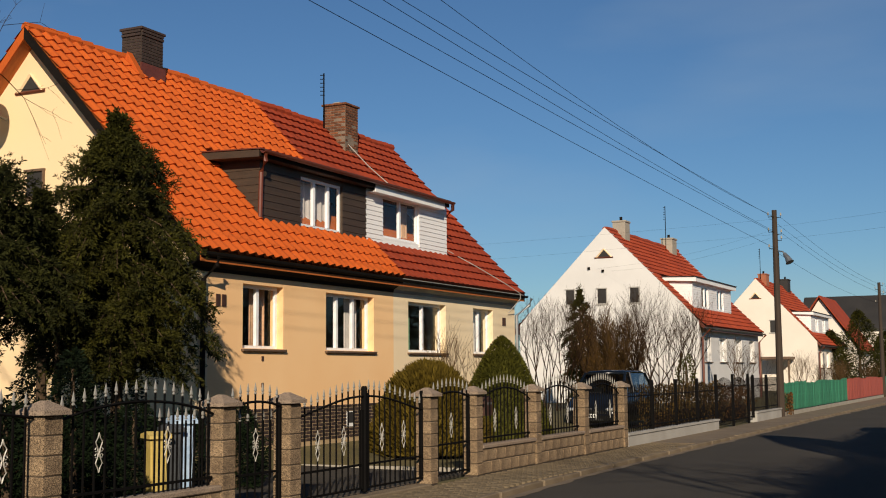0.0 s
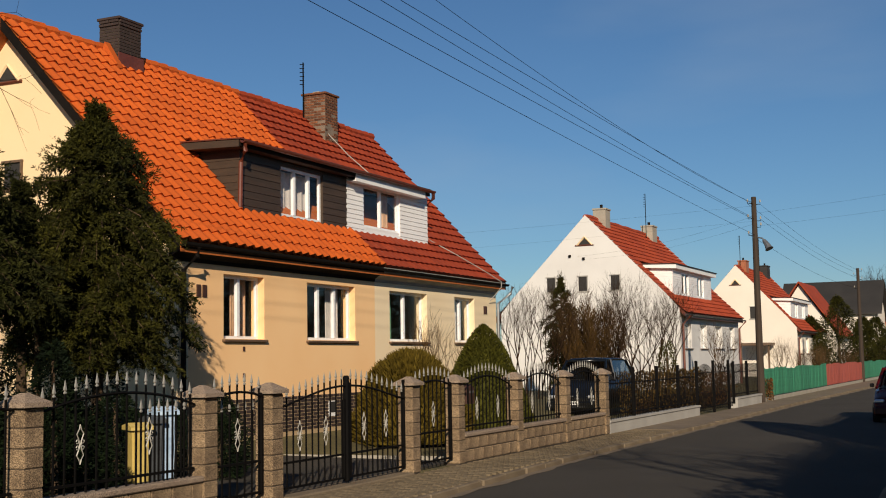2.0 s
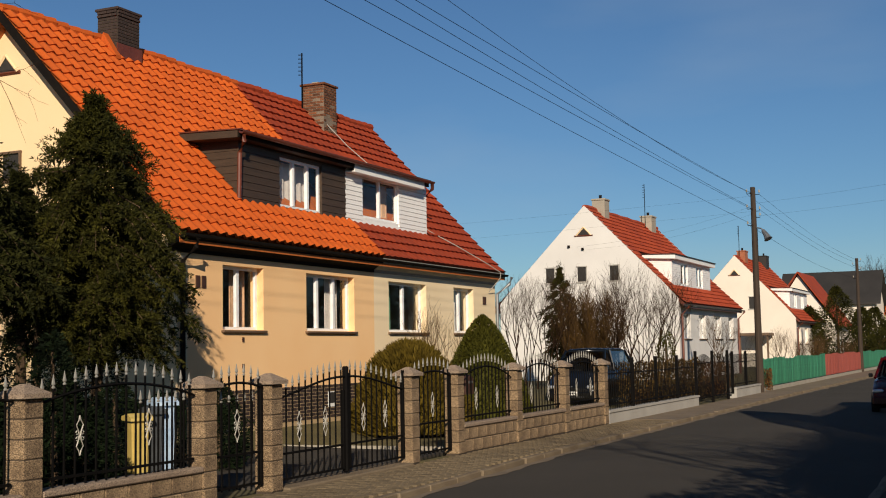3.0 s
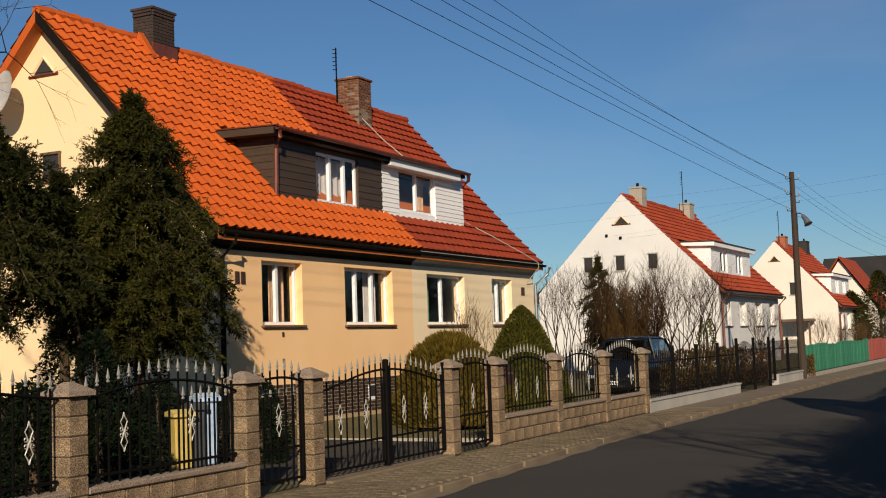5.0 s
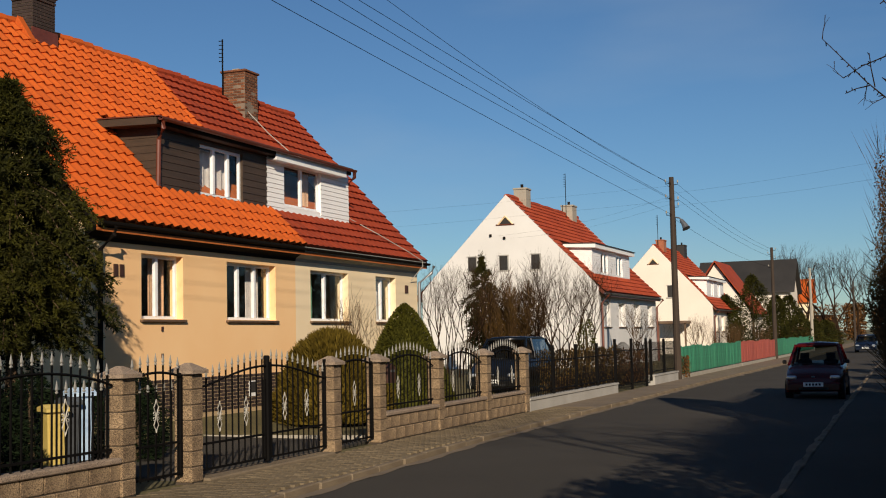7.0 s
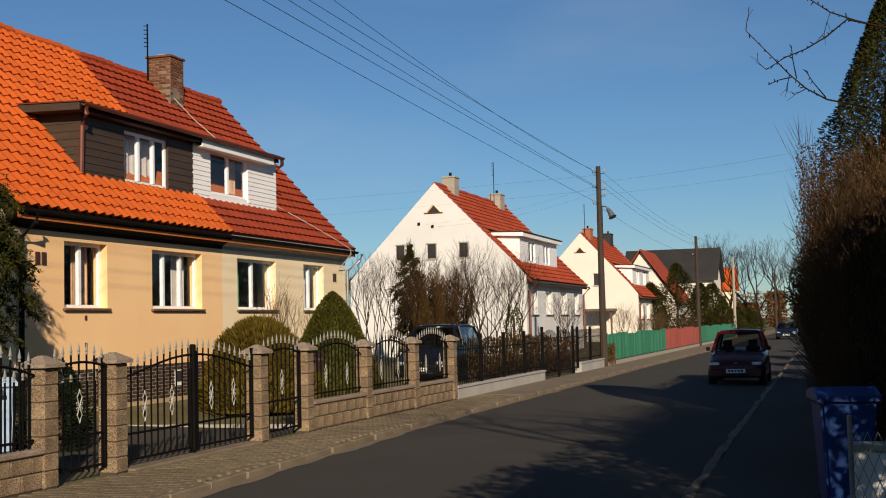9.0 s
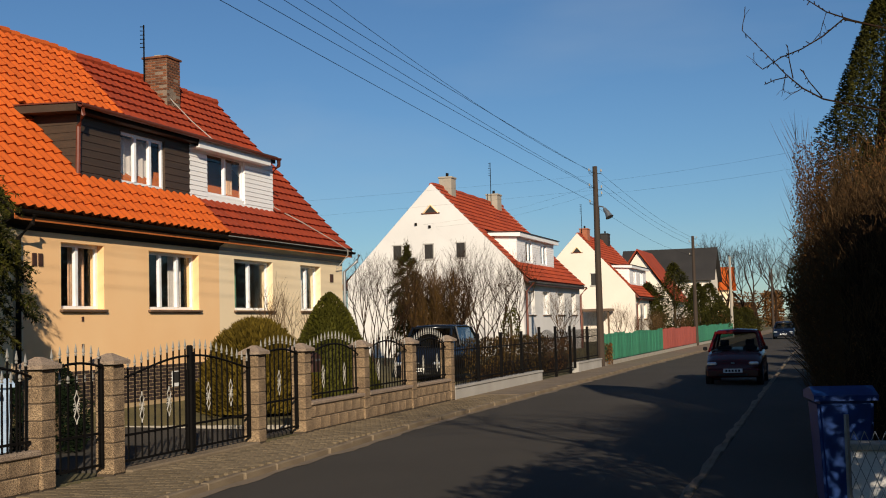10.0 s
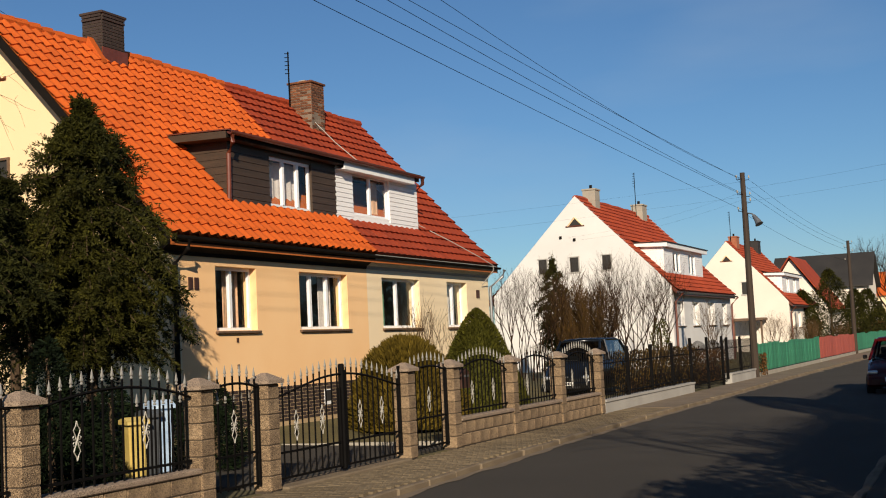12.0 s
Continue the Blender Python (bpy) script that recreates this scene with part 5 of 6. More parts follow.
def leafy_hedge(name, x0, x1, y0, y1, z1, seed, label, leaves, twigs, leaf_mat="dead_leaf", twig_mat="twig_dark", rise=0.5, size=0.07, core="twig_dark", bulge=0.0, core_high=0.72, core_wide=0.6, shoots=0):
    """A hedge: a thicket of upright twigs with withered leaves."""
    t = thing(name, ((x0 + x1) / 2, (y0 + y1) / 2, 0), label, "hedge")
    rng = random.Random(seed)
    hx, hy = (x1 - x0) / 2, (y1 - y0) / 2
    if core:
        bm = bmesh.new()
        box(bm, -hx * core_wide, -hy + 0.3, -0.05, hx * core_wide, hy - 0.3, z1 * core_high, 0.15)
        part("thicket", bm, core, t)
    places = []
    for _ in range(twigs):
        z = rng.random() ** 0.7 * z1
        swell = (1 + bulge * math.sin(math.pi * min(z / z1, 1))) * (0.72 + 0.28 * min(1.0, z / (0.5 * z1)) if bulge else 1.0)
        swell *= 1 - 0.35 * max(0.0, z / z1 - 0.75) / 0.25
        p = Vector((rng.uniform(-hx, hx) * swell, rng.uniform(-hy, hy), z * rng.uniform(0.6, 1.0)))
        w = (Vector((p.x / max(hx, 0.1) * 0.35, p.y / max(hy, 0.1) * 0.2, 1)) + 0.6 * unit(rng)).normalized()
        places.append((p, p + w * rng.uniform(0.3, 1.0) * rise, 0.0042, w.cross(unit(rng)).normalized()))
    for _ in range(shoots):
        p = Vector((rng.uniform(-hx * 1.02, hx), rng.uniform(-hy, hy), z1 * rng.uniform(0.55, 0.98)))
        if rng.random() < 0.5:
            p.x = -hx * rng.uniform(0.85, 1.05)
        w = (Vector((p.x / hx * 0.15, 0, 1)) + 0.3 * unit(rng)).normalized()
        l = rng.uniform(0.2, 0.62)
        places.append((p, p + w * l, 0.003, w.cross(unit(rng)).normalized()))
    blades("twig_mass", twig_mat, places, t)
    places = []
    for _ in range(leaves):
        z = rng.random() ** 0.8 * z1
        swell = (1 + bulge * math.sin(math.pi * min(z / z1, 1))) * (0.72 + 0.28 * min(1.0, z / (0.5 * z1)) if bulge else 1.0)
        if rng.random() < 0.5:
            p = Vector((rng.choice((-1, 1)) * hx * swell * rng.uniform(0.75, 1.05), rng.uniform(-hy, hy), z))
        else:
            p = Vector((rng.uniform(-hx, hx) * swell, rng.choice((-1, 1)) * hy * rng.uniform(0.8, 1.0) if rng.random() < 0.7 else rng.uniform(-hy, hy), z))
        w = unit(rng)
        s = size * rng.uniform(0.6, 1.4)
        places.append((p, p + w * s, s * 0.25, w.cross(unit(rng)).normalized()))
    blades("leaf_mass", leaf_mat, places, t)
    return t


for a, b, c, d, e in leafy_hedge_spots:
    leafy_hedge("climbing_plant", a, b, c, d, e, 75, "withered climbing plant on the green fence", 900, 200, "dead_leaf", rise=0.2, size=0.07, core=None)
leafy_hedge("beech_hedge", -10.9, -9.7, 35.5, 41.8, 1.35, 70, "low hedge with golden-brown leaves", 4500, 900, "golden_leaf", rise=0.25, size=0.09, core_high=0.4)
leafy_hedge("beech_hedge", -11.0, -9.8, 43.0, 47.0, 1.2, 71, "low hedge with withered brown leaves", 2500, 500, "dead_leaf", rise=0.25, size=0.09, core_high=0.4)
# near side of the road: tall hedge, column conifer and trees beyond it
leafy_hedge("tall_hedge", -0.34, 1.9, 13.2, 19.0, 3.65, 80, "tall thick leafless hedge with brown twigs", 46000, 70000, "dead_leaf", "twig", rise=0.42, size=0.03, bulge=0.06, core_high=0.78, core_wide=0.66, shoots=800)
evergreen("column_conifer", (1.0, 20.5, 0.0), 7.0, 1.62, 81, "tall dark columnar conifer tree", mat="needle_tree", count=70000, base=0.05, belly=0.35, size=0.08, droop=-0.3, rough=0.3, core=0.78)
# unseen hedges added right of the view, sized to cast the road's shadow
leafy_hedge("shade_hedge", 1.3, 2.2, 0.5, 5.3, 4.7, 82, "unseen tall evergreen hedge added to shade the road", 12000, 2000, "needle", rise=0.6, size=0.14, core_high=0.92, core_wide=0.85)
# sparse stretch without core, so sun flecks reach the bin and post
leafy_hedge("shade_hedge", 1.3, 2.2, 5.3, 9.3, 4.5, 85, "unseen thin hedge stretch added to let sun flecks through", 11000, 1500, "needle", rise=0.6, size=0.12, core=None)
leafy_hedge("shade_hedge", 1.3, 2.2, 9.3, 11.8, 3.9, 86, "unseen tall evergreen hedge added to shade the road", 6000, 1500, "needle", rise=0.6, size=0.14, core_high=0.92, core_wide=0.85)
bare_tree("bare_tree", (3.3, 11.6, 0), 9.0, 83, "leafless fruit tree reaching over the hedge", depth=6, r=0.11, spread=0.8, up=0.08, lean=(-0.1, 0.0, 1))
reach = thing("overhanging_branch_tree", (1.9, 13.6, 0), "leafless tree whose thin branch hangs over the hedge", "tree")
bm = bmesh.new()
tube(bm, [(0, 0, -0.05), (0.05, 0.1, 1.8), (-0.1, 0, 3.0), (-0.5, -0.4, 4.0), (-1.0, -0.6, 4.58)], 0.08, 0.03, 7)
part("trunk", bm, "bark", reach)
for k, line in enumerate((((-0.45, -0.35, 3.9), (-1.3, -0.6, 3.82), (-1.95, -0.6, 4.01), (-2.15, -0.6, 4.14), (-2.31, -0.6, 4.30), (-2.51, -0.6, 4.54), (-2.73, -0.6, 4.80)),
                          ((-1.0, -0.6, 4.58), (-1.72, -0.6, 4.82), (-1.93, -0.6, 4.66), (-2.14, -0.6, 4.55), (-2.35, -0.6, 4.48), (-2.54, -0.6, 4.37)),
                          ((-1.0, -0.6, 4.58), (-1.34, -0.6, 4.69), (-1.64, -0.6, 4.80), (-1.88, -0.6, 4.91), (-2.07, -0.6, 5.06), (-2.2, -0.6, 5.25)),
                          ((-1.96, -0.6, 4.03), (-2.08, -0.6, 4.20), (-2.15, -0.6, 4.33)),
                          ((-2.24, -0.6, 4.25), (-2.27, -0.6, 4.45), (-2.28, -0.6, 4.60)),
                          ((-2.29, -0.6, 4.27), (-2.42, -0.6, 4.25), (-2.53, -0.6, 4.21)))):
    bm = bmesh.new()
    rngb = random.Random(70 + k)
    tube(bm, line, 0.012 if k < 3 else 0.007, 0.004, 5)
    for a, b in zip(line[1:], line[2:]):
        for s in (0.1, 0.35, 0.6, 0.85):
            p = Vector(a) * (1 - s) + Vector(b) * s
            way = (Vector((-0.4, 0, rngb.uniform(-0.9, 0.9))) + 0.5 * unit(rngb)).normalized()
            tube(bm, [p, p + way * rngb.uniform(0.02, 0.05)], 0.006, 0.005, 4)
        if k < 3 and rngb.random() < 0.5:
            grow(bm, Vector(b), (Vector((-0.4, 0, rngb.uniform(-0.6, 0.9))) + 0.4 * unit(rngb)).normalized(), rngb.uniform(0.12, 0.22), 0.006, 1, rngb, 0.8, 0.1)
    part("branch", bm, "twig_dark", reach)
bare_tree("bare_tree", (3.2, 7.0, 0), 9.5, 84, "leafless fruit tree beside the road", depth=6, r=0.12, spread=0.8, up=0.1)


# ---- poles, lamp and wires ----
def wood_pole(x, y, height, label, arms=((0.2, 1), (0.45, -1), (0.75, 1), (1.3, -1)), mat="pole_wood"):
    p = thing("utility_pole", (x, y, 0), label, "pole")
    bm = bmesh.new()
    tube(bm, [(0, 0, -0.2), (0, 0, height * 0.5), (0, 0, height)], 0.15, 0.095, 10)
    part("mast", bm, mat, p)
    for dz, sg in arms:
        bm = bmesh.new()
        tube(bm, [(0.08 * sg, 0, height - dz), (0.24 * sg, 0, height - dz), (0.24 * sg, 0, height - dz + 0.1)], 0.014, sides=5)
        a = part("hook", bm, "iron", p)
        bm = bmesh.new()
        tube(bm, [(0.24 * sg, 0, height - dz + 0.08), (0.24 * sg, 0, height - dz + 0.12), (0.24 * sg, 0, height - dz + 0.18)], 0.036, 0.022, 8)
        part("insulator", bm, "concrete", a, "white porcelain insulator")
    return p


POLE = (-9.0, 47.9)
pole = wood_pole(*POLE, 7.95, "dark wooden utility pole with insulators", ((0.25, -1), (0.3, 1), (0.85, -1), (0.95, 1), (1.5, -1), (1.2, 1)))
lamp = thing("street_lamp", (POLE[0], POLE[1], 6.1), "small grey street lamp on the wooden pole", "lamp")
bm = bmesh.new()
tube(bm, [(0.1, -0.05, 0.25), (0.3, -0.15, 0.2), (0.42, -0.2, 0.05)], 0.03, sides=6)
part("bracket", bm, "zinc", lamp)
bm = bmesh.new()
tube(bm, [(0.36, -0.17, 0.12), (0.48, -0.25, -0.05), (0.56, -0.3, -0.2), (0.58, -0.31, -0.24)], 0.07, 0.17, 12)
part("lamp_head", bm, "zinc", lamp, "bulbous silver lamp head")
wood_pole(-9.0, 82.0, 7.25, "dark wooden utility pole with insulators")
wood_pole(-9.1, 112.0, 7.25, "grey concrete utility pole", mat="concrete")
wood_pole(-6.9, 140.0, 7.0, "dark wooden utility pole")
wood_pole(-9.0, 3.0, 8.6, "dark wooden utility pole with insulators", ((0.25, -1), (0.3, 1), (0.85, -1), (0.95, 1), (1.5, -1), (1.2, 1)))


def wire(points, r=0.0065, label="thin dark overhead power wire"):
    ob = thing("overhead_wire", points[0], label, "wire", "overhead wires")
    bm = bmesh.new()
    o = Vector(points[0])
    tube(bm, [Vector(p) - o for p in points], r, sides=4)
    part("strand", bm, "iron", ob)


def curve(y0, z0, y1, z1, y2, z2, x=-9.0, n=16, xo=0.0):
    """Points of a parabola in y through three heights, drawn from y0 back to the pole behind the eye."""
    out = []
    for k in range(n + 1):
        y = y0 + (3.0 - y0) * k / n
        l0 = (y - y1) * (y - y2) / ((y0 - y1) * (y0 - y2))
        l1 = (y - y0) * (y - y2) / ((y1 - y0) * (y1 - y2))
        l2 = (y - y0) * (y - y1) / ((y2 - y0) * (y2 - y1))
        out.append((x + xo, y, z0 * l0 + z1 * l1 + z2 * l2))
    return out


wire(curve(47.9, 6.45, 24.5, 6.81, 14.2, 7.03))
wire(curve(47.9, 7.05, 25.0, 7.22, 15.3, 7.34))
wire(curve(47.9, 7.10, 24.6, 7.42, 16.4, 7.63))
wire(curve(47.9, 7.65, 24.6, 7.72, 17.0, 7.81))
wire(curve(47.9, 7.70, 24.6, 7.90, 18.5, 8.20))
for za, zb, xo in ((7.7, 7.05, -0.24), (7.65, 7.0, 0.24), (7.05, 6.5, 0.24), (6.5, 6.0, -0.24)):
    wire([(-9 + xo, 47.9 + 34.1 * k / 8, za + (zb - za) * k / 8 - 0.28 * math.sin(math.pi * k / 8)) for k in range(9)])
for a, b in (((-9, 47.9, 7.3), (6, 36, 7.6)), ((-9, 47.9, 6.8), (6, 36, 7.0)), ((-9, 47.9, 7.2), (-18.9, 55.5, 6.65)), ((-9, 47.9, 6.9), (-18.3, 55.5, 6.5)), ((-9, 47.9, 7.6), (-46, 62, 9.0)), ((-9, 47.9, 7.0), (-46, 62, 8.0))):
    wire([tuple(a[i] + (b[i] - a[i]) * k / 8 - (0.25 * math.sin(math.pi * k / 8) if i == 2 else 0) for i in range(3)) for k in range(9)], 0.0022)


# ---- satellite dish ----
dish = thing("satellite_dish", (-18.88, 17.72, 7.18), "white satellite dish on the gable wall", "satellite dish")
bm = bmesh.new()
rings = []
for k in range(6):
    r = 0.43 * k / 5
    rings.append([bm.verts.new((r * math.cos(a), -0.5 * r * r + 0.08, 1.1 * r * math.sin(a))) for a in (2 * math.pi * j / 24 for j in range(24))])
for q, w in zip(rings, rings[1:]):
    for j in range(24):
        bm.faces.new((q[j], q[(j + 1) % 24], w[(j + 1) % 24], w[j]))
bmesh.ops.solidify(bm, geom=bm.faces[:], thickness=0.015)
bowl = part("bowl", bm, "dish", dish, smooth=True)
bowl.rotation_euler = (radians(-12), 0, radians(-15))
bm = bmesh.new()
tube(bm, [(0, 0.1, -0.05), (0, 0.55, -0.15)], 0.025, sides=6)
part("bracket", bm, "zinc", dish)
bm = bmesh.new()
tube(bm, [(0.0, 0.0, -0.42), (-0.15, -0.4, -0.2), (-0.16, -0.45, -0.05)], 0.015, sides=6)
part("feed_arm", bm, "zinc", dish)


# ---- bins ----
def wheelie_bin(at, mat, label, w=0.55, d=0.6, h=1.05, turn=0, name="wheelie_bin"):
    b = thing(name, at, label, "bin")
    b.rotation_euler = (0, 0, radians(turn))
    bm = bmesh.new()
    lo = [bm.verts.new(p) for p in ((-w * 0.4, -d * 0.4, 0.06), (w * 0.4, -d * 0.4, 0.06), (w * 0.4, d * 0.4, 0.06), (-w * 0.4, d * 0.4, 0.06))]
    hi = [bm.verts.new(p) for p in ((-w / 2, -d / 2, h * 0.9), (w / 2, -d / 2, h * 0.9), (w / 2, d / 2, h * 0.9), (-w / 2, d / 2, h * 0.9))]
    for k in range(4):
        bm.faces.new((lo[k], lo[(k + 1) % 4], hi[(k + 1) % 4], hi[k]))
    bm.faces.new(lo[::-1])
    bm.faces.new(hi)
    bmesh.ops.bevel(bm, geom=bm.edges[:], offset=0.03, segments=2, affect="EDGES")
    part("body", bm, mat, b)
    bm = bmesh.new()
    prism(bm, [(-d / 2 - 0.03, h * 0.9), (d / 2 + 0.03, h * 0.905), (d / 2 + 0.03, h * 0.96), (-d * 0.1, h), (-d / 2 - 0.03, h * 0.94)], "x", -w / 2 - 0.03, w / 2 + 0.03)
    part("lid", bm, mat, b)
    for sg in (-1, 1):
        bm = bmesh.new()
        tube(bm, [(sg * w * 0.36 - 0.03, d * 0.42, 0.1), (sg * w * 0.36 + 0.03, d * 0.42, 0.1)], 0.1, sides=14)
        part("wheel", bm, "tyre", b)
    bm = bmesh.new()
    tube(bm, [(-w * 0.4, d / 2 + 0.07, h * 0.88), (w * 0.4, d / 2 + 0.07, h * 0.88)], 0.015, sides=6)
    part("handle", bm, mat, b)
    return b


wheelie_bin((-11.0, 13.5, 0), "yellow_plastic", "bright yellow wheelie bin behind the fence", 0.27, 0.3, 1.02, 60)
wheelie_bin((-11.0, 14.05, 0), "pale_blue", "pale blue and white bin behind the fence", 0.28, 0.3, 1.22, 60)
wheelie_bin((-11.0, 13.82, 0), "grey_plastic", "dark grey wheelie bin behind the fence", 0.22, 0.3, 1.1, 60)
wheelie_bin((-0.02, 11.4, 0), "blue_plastic", "blue plastic wheelie bin beside the hedge", 0.48, 0.55, 1.17, 10)
post = thing("mesh_fence_post", (0.17, 9.2, 0), "white square gate post behind chain link mesh", "post")
boxpart("shaft", (-0.13, -0.1, -0.05, 0.13, 0.1, 0.84), "stucco_white", post, bevel=0.01)
boxpart("cap", (-0.16, -0.13, 0.84, 0.16, 0.13, 0.89), "concrete", post, bevel=0.01)
net = thing("chain_link_fence", (0.0, 9.0, 0), "thin chain link fence at the pavement edge", "fence")
bm = bmesh.new()
rngn = random.Random(6)
for k in range(-3, 14):
    for sg in (1, -1):
        pts = []
        for j in range(12):
            y = 0.0
            x = 0.03 + k * 0.07 + sg * (j - 6) * 0.07 * 0.5
            z = 0.05 + j * 0.085
            if 0.02 <= x <= 0.9:
                pts.append((x, rngn.uniform(-0.006, 0.006), z))
        if len(pts) > 1:
            tube(bm, pts, 0.003, sides=3)
part("mesh", bm, "zinc", net)
bm = bmesh.new()
tube(bm, [(0.02, 0, -0.05), (0.02, 0, 1.1)], 0.02, sides=6)
part("fence_post", bm, "zinc", net)


# ---- cars ----
def loft(bm, sections, close=True):
    """Skin through sections of the same number of points."""
    rows = [[bm.verts.new(p) for p in s] for s in sections]
    for q, w in zip(rows, rows[1:]):
        for k in range(len(q) - 1):
            bm.faces.new((q[k], q[k + 1], w[k + 1], w[k]))
    if close:
        bm.faces.new(rows[0])
        bm.faces.new(rows[-1][::-1])
    return rows


def small_car(name, at, turn, paint, label, width=1.52, length=3.35, height=1.44, waist=0.9, van=False):
    """A car whose nose points to -y: lower body, cabin with glass, lamps, wheels."""
    c = thing(name, at, label, "car")
    c.rotation_euler = (0, 0, radians(turn))
    hw = width / 2
    bm = bmesh.new()
    secs = []
    # along the car: y, lower height, upper height, half width, crown
    for y, zl, zu, w in ((0.0, 0.30, 0.55, hw * 0.80), (0.05, 0.22, 0.62, hw * 0.92), (0.22, 0.19, 0.72, hw * 0.97), (0.75, 0.18, waist - 0.05, hw), (1.05, 0.18, waist, hw), (2.2, 0.18, waist + 0.03, hw), (length - 0.4, 0.2, waist + 0.05, hw * 0.98), (length - 0.06, 0.26, waist, hw * 0.93), (length, 0.36, waist - 0.12, hw * 0.86)):
        secs.append([(-w * 0.9, y, zl), (-w, y, zl + 0.1), (-w, y, zl + (zu - zl) * 0.62), (-w * 0.95, y, zu - 0.04), (-w * 0.72, y, zu), (0, y, zu + 0.025), (w * 0.72, y, zu), (w * 0.95, y, zu - 0.04), (w, y, zl + (zu - zl) * 0.62), (w, y, zl + 0.1), (w * 0.9, y, zl)])
    loft(bm, secs)
    part("body", bm, paint, c, smooth=True)
    # cabin: pillars and roof
    y0, y1, y2, y3 = (0.9, 1.5, length - 0.55, length - 0.12)
    top = height
    wb, wt = hw * 0.93, hw * 0.74
    bm = bmesh.new()
    loft(bm, [[(-wt, y, z - 0.04), (-wt * 0.9, y, z), (0, y, z + 0.03), (wt * 0.9, y, z), (wt, y, z - 0.04), (wt * 0.9, y, z - 0.06), (-wt * 0.9, y, z - 0.06)] for y, z in ((y1 - 0.05, top - 0.05), (y1 + 0.25, top), (y2 - 0.2, top), (y2 + 0.1, top - 0.06))])
    part("roof_panel", bm, paint, c, smooth=True)
    for sg in (-1, 1):
        for a, b in (((y0, waist), (y1, top - 0.06)), ((1.95, waist), (2.0, top - 0.05)), ((y3, waist + 0.02), (y2 + 0.08, top - 0.08))):
            bm = bmesh.new()
            tube(bm, [(sg * wb, a[0], a[1]), (sg * wt, b[0], b[1])], 0.04, sides=6)
            part("pillar", bm, paint, c)
        bm = bmesh.new()
        vs = [bm.verts.new(p) for p in ((sg * (wb - 0.01), y0 + 0.06, waist), (sg * (wb - 0.01), y3 - 0.05, waist + 0.02), (sg * (wt - 0.01), y2, top - 0.08), (sg * (wt - 0.01), y1 + 0.03, top - 0.08))]
        bm.faces.new(vs)
        part("side_window", bm, "car_glass", c)
        bm = bmesh.new()
        box(bm, sg * (hw + 0.02), 1.02, waist + 0.02, sg * (hw + 0.13), 1.12, waist + 0.13, 0.02)
        part("wing_mirror", bm, "tyre", c)
        bm = bmesh.new()
        box(bm, sg * hw * 0.56, -0.015, 0.55, sg * hw * 0.91, 0.10, 0.655, 0.035)
        part("headlight", bm, "lamp_clear", c, "clear glass headlight")
        boxpart("seat", (sg * 0.36 - 0.2, 1.75, 0.4, sg * 0.36 + 0.2, 1.9, 1.06), "tyre", c, bevel=0.05)
        bm = bmesh.new()
        tube(bm, [(sg * 0.36 - 0.12, 1.9, 1.15), (sg * 0.36 + 0.12, 1.9, 1.15)], 0.09, sides=8)
        part("headrest", bm, "tyre", c)
        for yy in (0.55, length - 0.6):
            bm = bmesh.new()
            tube(bm, [(sg * (hw - 0.17), yy, 0.27), (sg * (hw + 0.01), yy, 0.27)], 0.275, sides=20)
            wheel = part("wheel", bm, "tyre", c)
            bm = bmesh.new()
            tube(bm, [(sg * (hw - 0.02), yy, 0.27), (sg * (hw + 0.018), yy, 0.27)], 0.17, sides=14)
            part("hubcap", bm, "zinc", wheel)
    for ya, yb in ((y0 + 0.02, y1), (y3 - 0.02, y2 + 0.06)):
        bm = bmesh.new()
        vs = [bm.verts.new(p) for p in ((-wb + 0.03, ya, waist), (wb - 0.03, ya, waist), (wt - 0.02, yb, top - 0.07), (-wt + 0.02, yb, top - 0.07))]
        bm.faces.new(vs)
        part("windscreen" if ya < 1.5 else "rear_window", bm, "car_glass", c, "large curved car window glass")
    bm = bmesh.new()
    box(bm, -hw * 0.94, -0.06, 0.22, hw * 0.94, 0.12, 0.47, 0.05)
    bump = part("bumper", bm, paint, c)
    boxpart("grille", (-hw * 0.5, -0.07, 0.27, hw * 0.5, -0.055, 0.33), "tyre", bump)
    boxpart("number_plate", (-0.26, -0.085, 0.36, 0.26, -0.065, 0.47), "plate", bump, "white plate with dark bars")
    for k in range(5):
        boxpart("plate_bar", (-0.2 + 0.085 * k, -0.09, 0.385, -0.145 + 0.085 * k, -0.0855, 0.445), "tyre", bump)
    boxpart("badge", (-0.05, -0.012, 0.60, 0.05, 0.03, 0.64), "zinc", c, "small plain badge", 0.01)
    boxpart("dashboard", (-hw * 0.85, 1.0, 0.75, hw * 0.85, 1.3, 0.93), "tyre", c)
    bm = bmesh.new()
    tube(bm, [(0.37 + 0.17 * math.cos(a), 1.36, 0.93 + 0.17 * math.sin(a)) for a in (2 * math.pi * k / 14 for k in range(15))], 0.015, sides=5)
    part("steering_wheel", bm, "tyre", c)
    bm = bmesh.new()
    tube(bm, [(-0.5, 0.93, waist + 0.03), (0.1, 0.90, waist + 0.035)], 0.01, sides=4)
    part("wiper", bm, "tyre", c)
    return c


small_car("hatchback_car", (-2.84, 34.6, -0.09), 0, "car_red", "small dark red hatchback car parked at the kerb", 1.54, 3.35, 1.52, 0.93)
small_car("parked_car", (-4.25, 101.0, -0.09), 0, "car_blue", "dark blue car parked further along the road", 1.65, 3.9, 1.42)
small_car("dark_van", (-12.55, 36.0, 0.0), 0, "car_dark", "dark van parked behind the garden fence", 1.75, 4.2, 1.78, 1.08)


